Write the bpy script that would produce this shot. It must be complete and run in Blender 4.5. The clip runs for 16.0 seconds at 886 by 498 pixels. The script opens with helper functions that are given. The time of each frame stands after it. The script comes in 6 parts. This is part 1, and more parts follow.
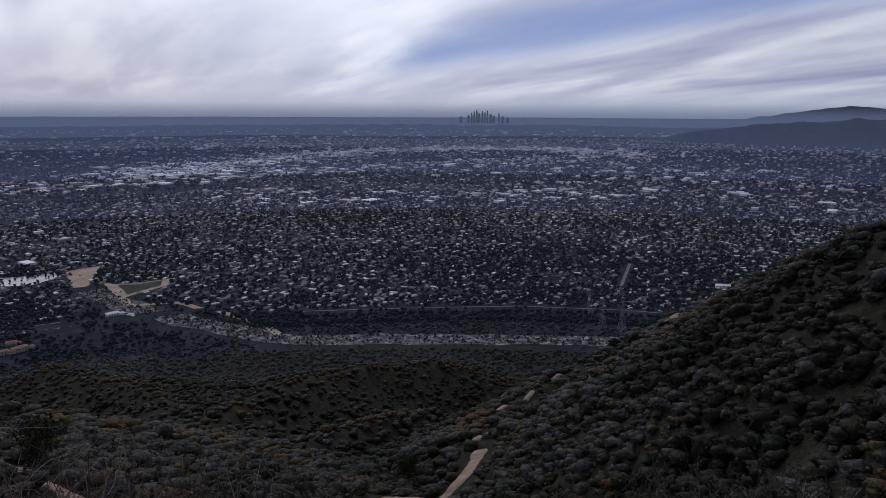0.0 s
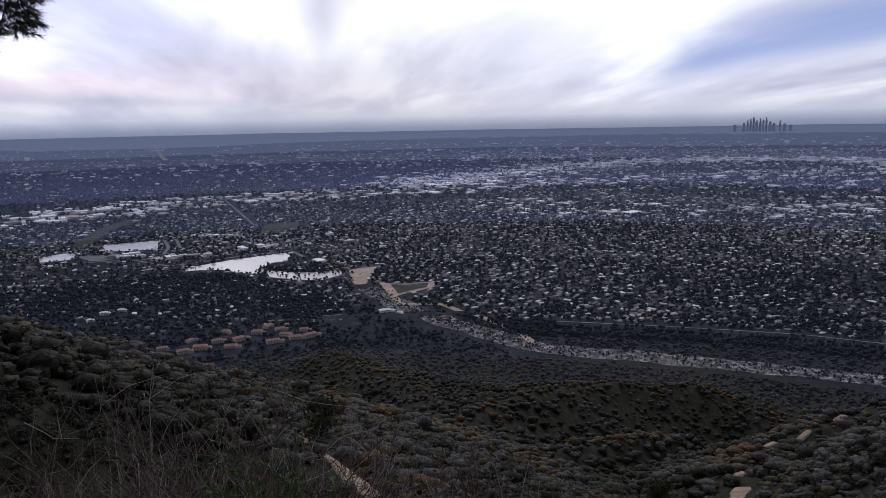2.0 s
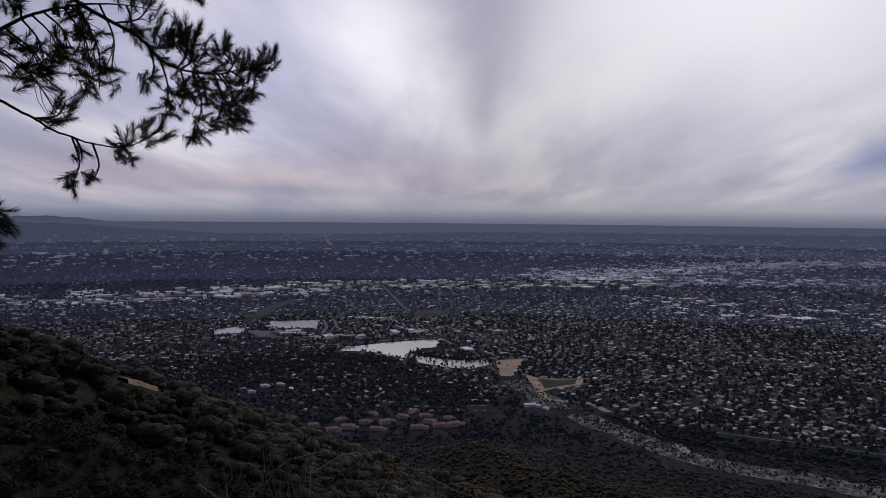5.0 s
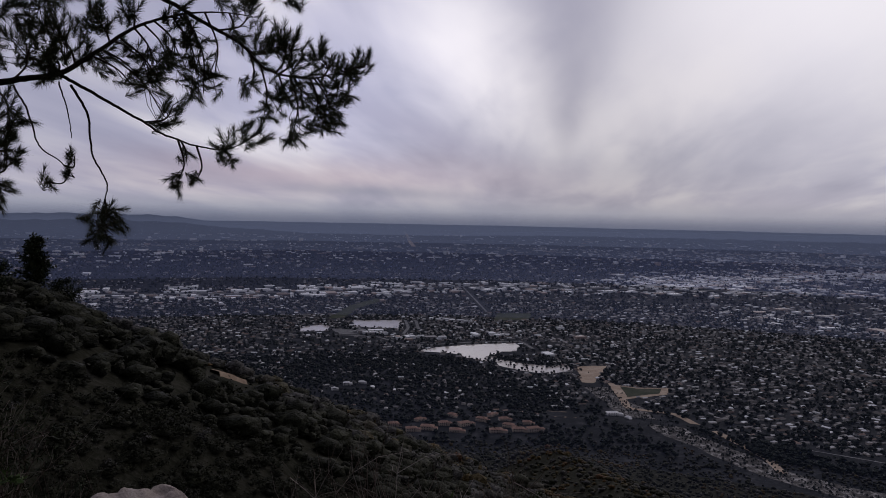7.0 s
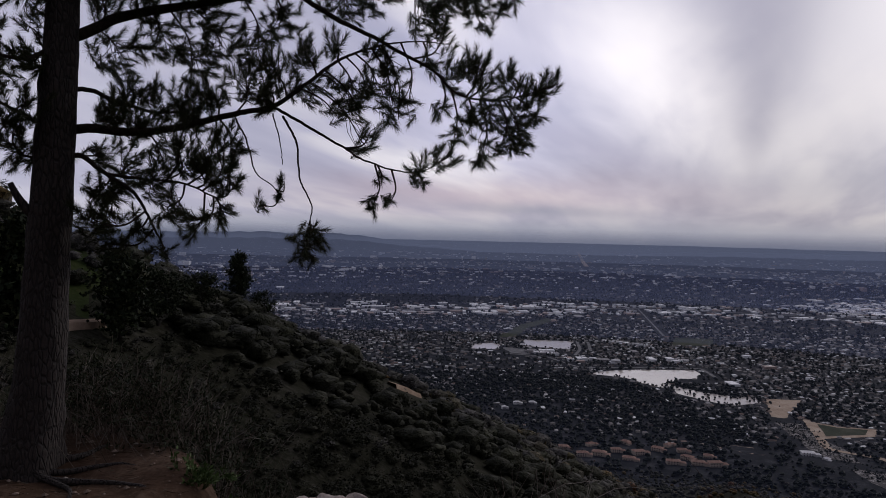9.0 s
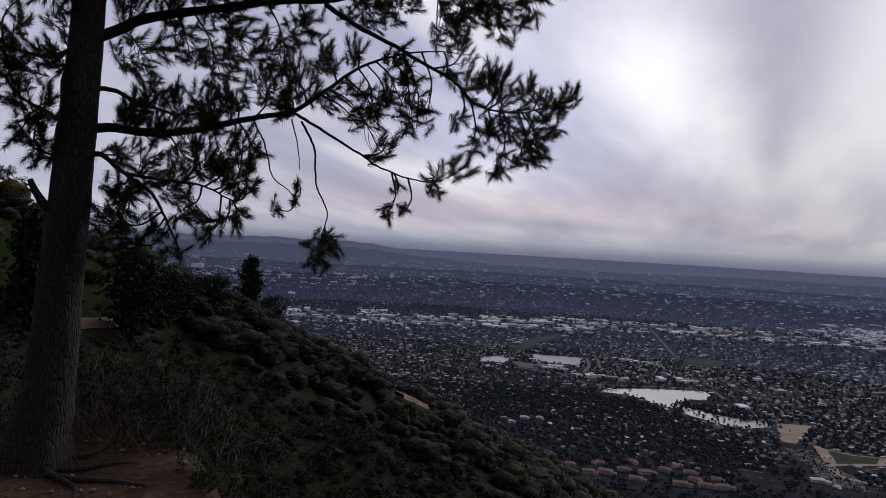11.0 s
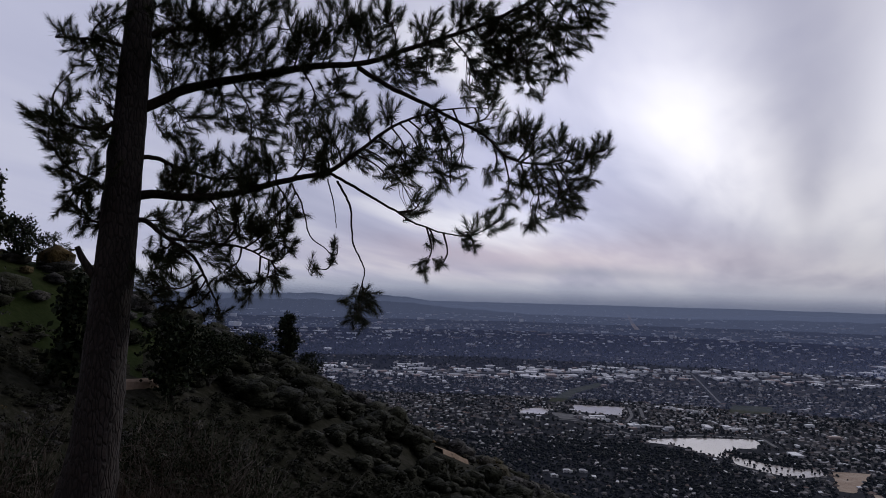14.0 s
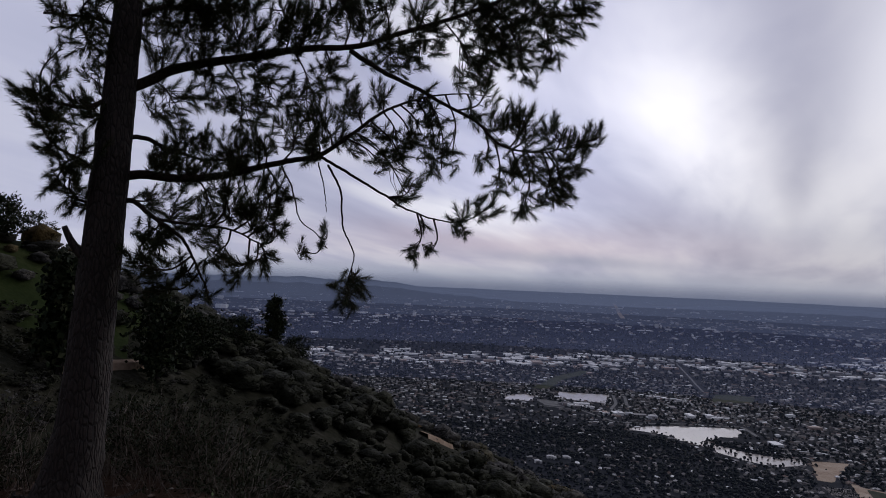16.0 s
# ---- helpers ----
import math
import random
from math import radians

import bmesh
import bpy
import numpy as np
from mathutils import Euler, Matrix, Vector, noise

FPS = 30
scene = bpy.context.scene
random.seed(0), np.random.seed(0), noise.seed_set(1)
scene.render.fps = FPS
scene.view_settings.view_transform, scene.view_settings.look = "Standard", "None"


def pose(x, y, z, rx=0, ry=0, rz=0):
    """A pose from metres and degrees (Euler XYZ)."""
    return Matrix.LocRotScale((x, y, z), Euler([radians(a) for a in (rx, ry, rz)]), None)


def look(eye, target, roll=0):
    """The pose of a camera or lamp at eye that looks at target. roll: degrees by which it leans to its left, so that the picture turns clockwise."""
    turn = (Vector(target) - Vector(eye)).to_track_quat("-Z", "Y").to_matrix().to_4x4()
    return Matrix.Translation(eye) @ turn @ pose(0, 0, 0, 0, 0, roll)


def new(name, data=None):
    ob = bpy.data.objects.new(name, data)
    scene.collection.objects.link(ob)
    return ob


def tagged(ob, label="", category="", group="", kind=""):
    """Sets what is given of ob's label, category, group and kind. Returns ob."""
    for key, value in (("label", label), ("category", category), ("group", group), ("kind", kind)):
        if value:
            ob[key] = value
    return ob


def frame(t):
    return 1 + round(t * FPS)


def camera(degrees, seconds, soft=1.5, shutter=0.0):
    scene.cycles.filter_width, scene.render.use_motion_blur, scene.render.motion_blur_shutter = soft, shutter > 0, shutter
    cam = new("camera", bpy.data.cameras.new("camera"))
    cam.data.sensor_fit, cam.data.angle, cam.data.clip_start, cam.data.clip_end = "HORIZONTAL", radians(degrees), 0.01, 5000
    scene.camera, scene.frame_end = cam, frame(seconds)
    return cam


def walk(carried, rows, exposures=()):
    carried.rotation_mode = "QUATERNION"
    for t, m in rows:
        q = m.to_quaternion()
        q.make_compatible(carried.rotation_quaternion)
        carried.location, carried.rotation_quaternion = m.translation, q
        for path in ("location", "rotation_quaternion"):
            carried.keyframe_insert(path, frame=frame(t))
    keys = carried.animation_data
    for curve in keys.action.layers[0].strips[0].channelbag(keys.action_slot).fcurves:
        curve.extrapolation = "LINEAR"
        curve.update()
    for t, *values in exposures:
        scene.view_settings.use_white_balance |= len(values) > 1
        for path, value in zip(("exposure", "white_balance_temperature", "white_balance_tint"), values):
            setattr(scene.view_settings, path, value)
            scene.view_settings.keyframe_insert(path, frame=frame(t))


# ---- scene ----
cam = camera(63.9, 16.0, soft=0.9)
walk(cam, [
    (0.0, pose(0.399, -0.188, 1.585, 78.92, -0.23, -47.47)),
    (0.5, pose(0.395, -0.185, 1.585, 78.69, 0.13, -46.52)),
    (1.0, pose(0.372, -0.174, 1.585, 77.53, 0.20, -41.99)),
    (1.5, pose(0.340, -0.158, 1.585, 78.21, 0.22, -35.64)),
    (1.7, pose(0.318, -0.147, 1.585, 78.95, 1.02, -31.14)),
    (2.0, pose(0.296, -0.136, 1.585, 79.94, 1.02, -26.85)),
    (2.5, pose(0.293, -0.135, 1.585, 83.36, -0.74, -26.26)),
    (3.0, pose(0.266, -0.121, 1.587, 83.61, -0.13, -20.82)),
    (3.5, pose(0.243, -0.119, 1.573, 83.55, -0.46, -16.96)),
    (4.0, pose(0.228, -0.122, 1.581, 86.05, -1.08, -14.57)),
    (4.2, pose(0.223, -0.119, 1.580, 87.21, -0.86, -15.09)),
    (6.3, pose(0.185, -0.081, 1.584, 87.59, -1.25, -11.40)),
    (6.5, pose(0.179, -0.082, 1.579, 87.92, -1.69, -10.63)),
    (7.0, pose(0.162, -0.067, 1.580, 87.47, -1.19, -7.91)),
    (7.5, pose(0.132, -0.070, 1.573, 87.57, -0.67, -3.23)),
    (8.0, pose(0.101, -0.061, 1.573, 88.45, -0.91, 0.00)),
    (8.5, pose(0.072, -0.049, 1.582, 88.94, -0.68, 2.73)),
    (9.0, pose(0.044, -0.022, 1.591, 88.71, -1.37, 5.89)),
    (9.2, pose(0.043, -0.019, 1.590, 88.81, -1.89, 6.92)),
    (11.3, pose(0.022, -0.003, 1.583, 90.00, -3.39, 6.85)),
    (11.5, pose(0.019, -0.010, 1.586, 90.61, -2.74, 6.95)),
    (12.0, pose(0.019, -0.015, 1.596, 91.70, -2.30, 7.92)),
    (12.5, pose(0.014, -0.008, 1.591, 91.81, -2.07, 8.21)),
    (13.0, pose(0.008, -0.012, 1.592, 92.33, -1.55, 9.51)),
    (13.5, pose(0.004, -0.017, 1.600, 93.28, -1.70, 9.66)),
    (14.0, pose(0.004, -0.007, 1.601, 93.60, -1.55, 9.67)),
    (14.5, pose(-0.000, 0.000, 1.600, 93.56, -1.83, 9.78)),
    (15.0, pose(0.004, 0.001, 1.592, 93.62, -1.77, 9.99)),
    (15.5, pose(0.008, -0.006, 1.600, 92.04, -1.97, 10.02)),
    (16.0, pose(-0.006, -0.013, 1.602, 92.50, -2.51, 8.69)),
], exposures=[(0.0, -0.05, 5850, 11), (0.5, 0.36, 5900, 11), (1.2, 0.54, 5950, 11), (1.7, 0.48, 6000, 12), (2.4, -0.05, 6100, 13), (3.5, -0.45, 6200, 15), (7.0, -0.5, 6300, 16), (9.0, -0.32, 6400, 15), (12.0, -0.28, 6250, 13), (14.5, -0.27, 6150, 13), (16.0, -0.27, 6150, 13)])

# ---- daylight: a thin, streaked overcast with the sun behind it ----
SUN_AZ, SUN_EL = radians(-32), radians(28)
world = bpy.data.worlds.new("overcast_sky")
scene.world = world
world.use_nodes = True
wt = world.node_tree
wt.nodes.clear()


class Nodes:
    """Short-hand for building node trees."""

    def __init__(self, tree):
        self.tree = tree

    def node(self, kind, **props):
        n = self.tree.nodes.new(kind)
        for k, v in props.items():
            setattr(n, k, v)
        return n

    def put(self, value, socket):
        if isinstance(value, bpy.types.NodeSocket):
            self.tree.links.new(value, socket)
        elif value is not None:
            socket.default_value = value

    def math(self, op, a, b=None, c=None, clamp=False):
        n = self.node("ShaderNodeMath", operation=op, use_clamp=clamp)
        for v, s in zip((a, b, c), n.inputs):
            self.put(v, s)
        return n.outputs[0]

    def noise(self, vec, scale, detail=4, rough=0.55, distort=0.0):
        n = self.node("ShaderNodeTexNoise")
        self.put(vec, n.inputs["Vector"])
        n.inputs["Scale"].default_value = scale
        n.inputs["Detail"].default_value = detail
        n.inputs["Roughness"].default_value = rough
        n.inputs["Distortion"].default_value = distort
        return n.outputs["Fac"]

    def ramp(self, fac, stops, interp="LINEAR"):
        n = self.node("ShaderNodeValToRGB")
        n.color_ramp.interpolation = interp
        el = n.color_ramp.elements
        while len(el) < len(stops):
            el.new(0.5)
        for e, (p, col) in zip(el, stops):
            e.position = p
            e.color = (*col, 1) if len(col) == 3 else col
        self.put(fac, n.inputs[0])
        return n.outputs[0]

    def mix(self, fac, a, b, blend="MIX"):
        n = self.node("ShaderNodeMix", data_type="RGBA", blend_type=blend)
        self.put(fac, n.inputs[0])
        self.put(a, n.inputs[6])
        self.put(b, n.inputs[7])
        return n.outputs[2]

    def smooth(self, v, lo, hi):
        n = self.node("ShaderNodeMapRange", interpolation_type="SMOOTHSTEP")
        self.put(v, n.inputs[0])
        n.inputs[1].default_value, n.inputs[2].default_value = lo, hi
        return n.outputs[0]


def g3(v):
    return (v, v, v)


def build_sky():
    N = Nodes(wt)
    co = N.node("ShaderNodeTexCoord").outputs["Generated"]
    sep = N.node("ShaderNodeSeparateXYZ")
    N.put(co, sep.inputs[0])
    x, y, z = sep.outputs
    az = N.math("MULTIPLY", N.math("ARCTAN2", N.math("MULTIPLY", x, -1), y), 57.296)
    el = N.math("MULTIPLY", N.math("ARCSINE", z), 57.296)
    # cloud deck seen in perspective, streaks running to azimuth -18
    h = N.math("ADD", N.math("MAXIMUM", z, 0.0), 0.15)
    a = radians(-18)
    along = N.math("ADD", N.math("MULTIPLY", x, -math.sin(a)), N.math("MULTIPLY", y, math.cos(a)))
    cross = N.math("ADD", N.math("MULTIPLY", x, -math.cos(a)), N.math("MULTIPLY", y, -math.sin(a)))
    u = N.math("DIVIDE", cross, h)
    v = N.math("DIVIDE", along, h)
    cu = N.node("ShaderNodeCombineXYZ")
    N.put(N.math("MULTIPLY", u, 1.0), cu.inputs[0])
    N.put(N.math("MULTIPLY", v, 0.33), cu.inputs[1])
    deck = cu.outputs[0]
    n1 = N.noise(deck, 1.25, 4, 0.5, 0.4)
    n2 = N.noise(deck, 3.6, 4, 0.5, 0.4)
    cover = N.math("ADD", N.math("MULTIPLY", n1, 0.8), N.math("MULTIPLY", n2, 0.2))
    grey = N.ramp(cover, [(0.36, (0.30, 0.31, 0.43)), (0.48, (0.45, 0.45, 0.56)), (0.57, (0.64, 0.63, 0.68)), (0.69, (0.86, 0.84, 0.84))])

    def bump(v, mid, wide):
        q = N.math("DIVIDE", N.math("SUBTRACT", v, mid), wide)
        return N.math("EXPONENT", N.math("MULTIPLY", N.math("MULTIPLY", q, q), -1.0))

    # wispy warp of the borders of the broad forms
    warp = N.math("MULTIPLY", N.math("SUBTRACT", n1, 0.5), 9.0)
    azw = N.math("ADD", az, warp)
    elw = N.math("ADD", el, N.math("MULTIPLY", warp, 0.35))
    # the brightest part, where the sun stands behind the veil
    glow = N.math("MULTIPLY", bump(azw, -36.0, 26.0), bump(elw, 16.0, 12.0))
    col = N.mix(N.math("MULTIPLY", glow, 0.85, clamp=True), grey, (1.02, 1.0, 1.0, 1))
    # two bright fans and the dark wedge between them
    spread = N.math("MAXIMUM", N.math("MULTIPLY", N.math("SUBTRACT", el, 3.2), 0.36), 0.4)
    lean = N.math("ADD", N.math("ADD", az, 17.4), N.math("MULTIPLY", warp, 0.25))
    q = N.math("DIVIDE", lean, spread)
    wedge = N.math("MULTIPLY", N.math("EXPONENT", N.math("MULTIPLY", N.math("MULTIPLY", q, q), -1.0)), N.smooth(el, 3.5, 9.0))
    fan1 = N.math("MULTIPLY", bump(N.math("ADD", azw, N.math("MULTIPLY", el, -0.45)), -17.0, 6.0), bump(elw, 11.0, 7.0))
    fan2 = N.math("MULTIPLY", bump(N.math("ADD", azw, N.math("MULTIPLY", el, 0.5)), -21.0, 6.0), bump(elw, 9.0, 6.0))
    fans = N.math("MULTIPLY", N.math("ADD", fan1, fan2, clamp=True), N.smooth(cover, 0.28, 0.62))
    col = N.mix(fans, col, (0.98, 0.95, 0.95, 1))
    col = N.mix(N.math("MULTIPLY", wedge, N.math("SUBTRACT", 1.15, cover, clamp=True)), col, (0.30, 0.30, 0.40, 1))
    broad = N.math("MULTIPLY", bump(az, -14.0, 36.0), bump(el, 20.0, 17.0))
    bright = N.node("ShaderNodeVectorMath", operation="SCALE")
    N.put(col, bright.inputs[0])
    N.put(N.math("ADD", N.math("MULTIPLY", broad, 0.75), 1.0), bright.inputs["Scale"])
    col = bright.outputs[0]
    # a long purple-grey bar slanting down under the left fan
    bar_line = N.math("ADD", N.math("MULTIPLY", N.math("ADD", azw, 4.0), 0.36), 8.0)
    bar = N.math("MULTIPLY", bump(N.math("SUBTRACT", el, bar_line), 0.0, 1.1), bump(az, -8.0, 7.0))
    col = N.mix(N.math("MULTIPLY", bar, 0.55), col, (0.62, 0.60, 0.74, 1))
    # thin hazy foot of the clouds on both sides of the wedge
    foot = N.math("MULTIPLY", bump(elw, 4.2, 1.3), bump(az, -25.0, 9.0))
    col = N.mix(N.math("MULTIPLY", foot, 0.3), col, (0.60, 0.62, 0.74, 1))
    shape = N.node("ShaderNodeVectorMath", operation="SCALE")
    N.put(col, shape.inputs[0])
    N.put(N.math("ADD", N.math("SUBTRACT", N.math("MULTIPLY", N.math("MULTIPLY", bump(az, 2.0, 13.0), bump(elw, 8.5, 7.0)), 0.30), N.math("MULTIPLY", bump(azw, -20.0, 13.0), 0.26)), 1.0), shape.inputs["Scale"])
    col = shape.outputs[0]
    # dull grey away from the sun, on the left
    side = N.smooth(az, 2.0, 40.0)
    col = N.mix(N.math("MULTIPLY", side, 0.7), col, (0.76, 0.77, 0.93, 1))
    # a gap of clear sky, slanting up to the right
    line = N.math("ADD", N.math("MULTIPLY", N.math("ADD", az, 41.0), -0.15), 3.4)
    gap = N.math("MULTIPLY", bump(N.math("SUBTRACT", elw, line), 0.4, 1.5), N.math("MULTIPLY", N.smooth(azw, -38.0, -46.0), N.smooth(az, -110.0, -85.0)))
    col = N.mix(N.math("MULTIPLY", gap, 0.85), col, (0.24, 0.32, 0.58, 1))
    # low band: pinkish, then the grey-blue veil on the horizon
    pink = N.math("MULTIPLY", bump(elw, 3.0, 1.6), bump(az, 2.0, 16.0))
    col = N.mix(N.math("MULTIPLY", pink, 0.55), col, (0.80, 0.64, 0.66, 1))
    streak = N.math("MULTIPLY", bump(N.math("SUBTRACT", el, N.math("MULTIPLY", N.math("ADD", az, 3.0), 0.03)), 1.9, 0.55), bump(az, -2.0, 8.0))
    col = N.mix(N.math("MULTIPLY", streak, 0.55), col, (0.36, 0.40, 0.50, 1))
    low = N.smooth(el, 2.2, 0.2)
    col = N.mix(N.math("MULTIPLY", low, 0.6), col, (0.66, 0.66, 0.72, 1))
    murk = N.smooth(el, 1.7, 0.0)
    col = N.mix(N.math("MULTIPLY", murk, 0.6), col, (0.33, 0.38, 0.48, 1))
    # the veil is thick and dull opposite the sun
    away = N.smooth(N.math("ABSOLUTE", N.math("ADD", az, 22.0)), 74.0, 130.0)
    dull = N.node("ShaderNodeVectorMath", operation="SCALE")
    N.put(col, dull.inputs[0])
    N.put(N.math("SUBTRACT", 1.0, N.math("MULTIPLY", away, 0.55)), dull.inputs["Scale"])
    col = dull.outputs[0]
    # a little of the clear sky over all
    sky = N.node("ShaderNodeTexSky", sky_type="NISHITA", sun_disc=False, sun_elevation=SUN_EL, sun_rotation=-SUN_AZ)
    bg1 = N.node("ShaderNodeBackground")
    N.put(sky.outputs[0], bg1.inputs[0])
    bg1.inputs[1].default_value = 0.05
    bg2 = N.node("ShaderNodeBackground")
    N.put(col, bg2.inputs[0])
    bg2.inputs[1].default_value = 0.92
    # the cloud veil hides most of it
    add = N.node("ShaderNodeMixShader")
    add.inputs[0].default_value = 0.95
    N.put(bg1.outputs[0], add.inputs[1])
    N.put(bg2.outputs[0], add.inputs[2])
    out = N.node("ShaderNodeOutputWorld")
    N.put(add.outputs[0], out.inputs[0])


build_sky()
sun = new("sun", bpy.data.lights.new("sun", "SUN"))
sun.data.energy, sun.data.angle, sun.data.color = 0.85, radians(12), (1.0, 0.95, 0.88)
sun.matrix_world = look((0, 0, 0), (math.sin(SUN_AZ) * math.cos(SUN_EL), -math.cos(SUN_AZ) * math.cos(SUN_EL), -math.sin(SUN_EL)))

# ---- materials ----


def material(name):
    m = bpy.data.materials.new(name)
    m.use_nodes = True
    m.node_tree.nodes.clear()
    N = Nodes(m.node_tree)
    b = N.node("ShaderNodeBsdfPrincipled")
    out = N.node("ShaderNodeOutputMaterial")
    N.put(b.outputs[0], out.inputs[0])
    return m, N, b


def obj_co(N):
    return N.node("ShaderNodeTexCoord").outputs["Object"]


def bump_by(N, b, h, dist, strength=1.0):
    n = N.node("ShaderNodeBump")
    n.inputs["Strength"].default_value = strength
    n.inputs["Distance"].default_value = dist
    N.put(h, n.inputs["Height"])
    N.put(n.outputs[0], b.inputs["Normal"])


def surface(name, lo, mid, hi, scale, rough=0.85, relief=0.0, fine=6.0, detail=5):
    """Two-scale mottled material: broad patches, and a grain that is finer."""
    m, N, b = material(name)
    co = obj_co(N)
    n1, n2 = N.noise(co, scale, detail), N.noise(co, scale * fine, 4)
    f = N.math("ADD", N.math("MULTIPLY", n1, 0.6), N.math("MULTIPLY", n2, 0.4))
    N.put(N.ramp(f, [(0.34, lo), (0.5, mid), (0.66, hi)]), b.inputs["Base Color"])
    b.inputs["Roughness"].default_value = rough
    b.inputs["Specular IOR Level"].default_value = 0.03
    if relief:
        bump_by(N, b, f, relief)
    return m


def leafy(name, stops, rough=0.7, attr=True, grain=0.0):
    """Foliage whose hue goes by each plant's own tint, with a finer change from leaf to leaf."""
    m, N, b = material(name)
    if attr:
        t = N.node("ShaderNodeAttribute", attribute_name="tint").outputs["Fac"]
    else:
        t = N.node("ShaderNodeObjectInfo").outputs["Random"]
    isl = N.node("ShaderNodeNewGeometry").outputs["Random Per Island"]
    f = N.math("ADD", N.math("MULTIPLY", t, 0.84), N.math("MULTIPLY", isl, 0.16))
    col = N.ramp(f, stops)
    if grain:
        # dark specks put the shade between leaf clumps into the colour
        gap_shade = N.noise(obj_co(N), grain, 4, 0.7)
        col = N.mix(1.0, col, N.ramp(gap_shade, [(0.32, g3(0.35)), (0.5, g3(0.95)), (0.68, g3(1.7))]), "MULTIPLY")
        bump_by(N, b, gap_shade, 0.8 / grain)
    N.put(col, b.inputs["Base Color"])
    b.inputs["Roughness"].default_value = rough
    b.inputs["Specular IOR Level"].default_value = 0.06
    return m


def island(name, stops, rough=0.8, grain=0.0):
    m, N, b = material(name)
    isl = N.node("ShaderNodeNewGeometry").outputs["Random Per Island"]
    col = N.ramp(isl, stops, "CONSTANT")
    if grain:
        col = N.mix(0.5, col, N.ramp(N.noise(obj_co(N), grain, 3), [(0.3, g3(0.5)), (0.7, g3(1.0))]), "MULTIPLY")
    N.put(col, b.inputs["Base Color"])
    b.inputs["Roughness"].default_value = rough
    b.inputs["Specular IOR Level"].default_value = 0.08
    return m


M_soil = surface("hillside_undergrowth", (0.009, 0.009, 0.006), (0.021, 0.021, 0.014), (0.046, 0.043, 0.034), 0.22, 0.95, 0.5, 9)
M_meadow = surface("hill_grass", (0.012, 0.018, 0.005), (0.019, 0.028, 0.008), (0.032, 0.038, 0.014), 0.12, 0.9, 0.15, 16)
M_dirt = surface("trodden_dirt", (0.035, 0.021, 0.014), (0.065, 0.040, 0.027), (0.12, 0.082, 0.060), 1.6, 0.95, 0.03, 12)
M_trail = surface("trail_dirt", (0.16, 0.115, 0.08), (0.25, 0.185, 0.135), (0.36, 0.28, 0.21), 0.35, 0.95, 0.05, 9)
# base colour carries extra blue for the haze over the valley
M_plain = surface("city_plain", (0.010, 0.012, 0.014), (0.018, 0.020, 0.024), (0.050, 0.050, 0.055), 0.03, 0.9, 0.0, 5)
M_roof = island("house_roofs", [(0.0, (0.067, 0.063, 0.063)), (0.18, (0.126, 0.115, 0.111)), (0.36, (0.200, 0.185, 0.178)), (0.5, (0.111, 0.081, 0.067)), (0.58, (0.296, 0.281, 0.274)), (0.74, (0.192, 0.133, 0.111)), (0.78, (0.48, 0.47, 0.46)), (0.88, (0.74, 0.74, 0.74))], 0.7)
M_wall = island("house_walls", [(0.0, (0.338, 0.315, 0.285)), (0.3, (0.450, 0.427, 0.390)), (0.6, (0.270, 0.232, 0.203)), (0.8, (0.540, 0.532, 0.510))], 0.85)
M_flat = island("flat_roofs", [(0.0, (0.55, 0.55, 0.56)), (0.25, (0.72, 0.72, 0.73)), (0.45, (0.27, 0.26, 0.26)), (0.6, (0.82, 0.82, 0.82)), (0.85, (0.36, 0.29, 0.255))], 0.6)
# leaf colours are bluer than the trees, with valley haze mixed in
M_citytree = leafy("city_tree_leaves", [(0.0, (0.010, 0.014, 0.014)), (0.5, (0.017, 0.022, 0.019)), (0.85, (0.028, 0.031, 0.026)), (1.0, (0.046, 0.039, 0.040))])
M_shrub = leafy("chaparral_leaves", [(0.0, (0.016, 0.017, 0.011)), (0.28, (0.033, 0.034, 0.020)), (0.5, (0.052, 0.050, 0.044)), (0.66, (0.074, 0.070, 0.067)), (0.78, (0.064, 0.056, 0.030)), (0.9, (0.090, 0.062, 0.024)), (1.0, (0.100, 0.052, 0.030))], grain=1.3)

# ---- the lie of the land ----
EYE = 1.6
FLOOR = -360.0
rng = np.random.default_rng(7)


def lattice(ix, iy, seed):
    n = (ix * 374761393 + iy * 668265263 + seed * 974711) & 0x7FFFFFFF
    n = ((n ^ (n >> 13)) * 1274126177) & 0x7FFFFFFF
    return ((n ^ (n >> 16)) & 0xFFFF) / 65535.0


def vnoise(x, y, seed=0):
    """Smooth value noise between -1 and 1."""
    x, y = np.asarray(x, float), np.asarray(y, float)
    ix, iy = np.floor(x).astype(np.int64), np.floor(y).astype(np.int64)
    fx, fy = x - ix, y - iy
    fx, fy = fx * fx * (3 - 2 * fx), fy * fy * (3 - 2 * fy)
    a, b = lattice(ix, iy, seed), lattice(ix + 1, iy, seed)
    c, d = lattice(ix, iy + 1, seed), lattice(ix + 1, iy + 1, seed)
    return 2 * ((a * (1 - fx) + b * fx) * (1 - fy) + (c * (1 - fx) + d * fx) * fy) - 1


def fbm(x, y, octaves=4, seed=0):
    v, amp = 0, 0.5
    for k in range(octaves):
        v = v + amp * vnoise(x * 2 ** k, y * 2 ** k, seed + k)
        amp *= 0.5
    return v


def step(v, lo, hi):
    t = np.clip((v - lo) / (hi - lo), 0, 1)
    return t * t * (3 - 2 * t)


def polar(az, r):
    return -math.sin(radians(az)) * r, math.cos(radians(az)) * r


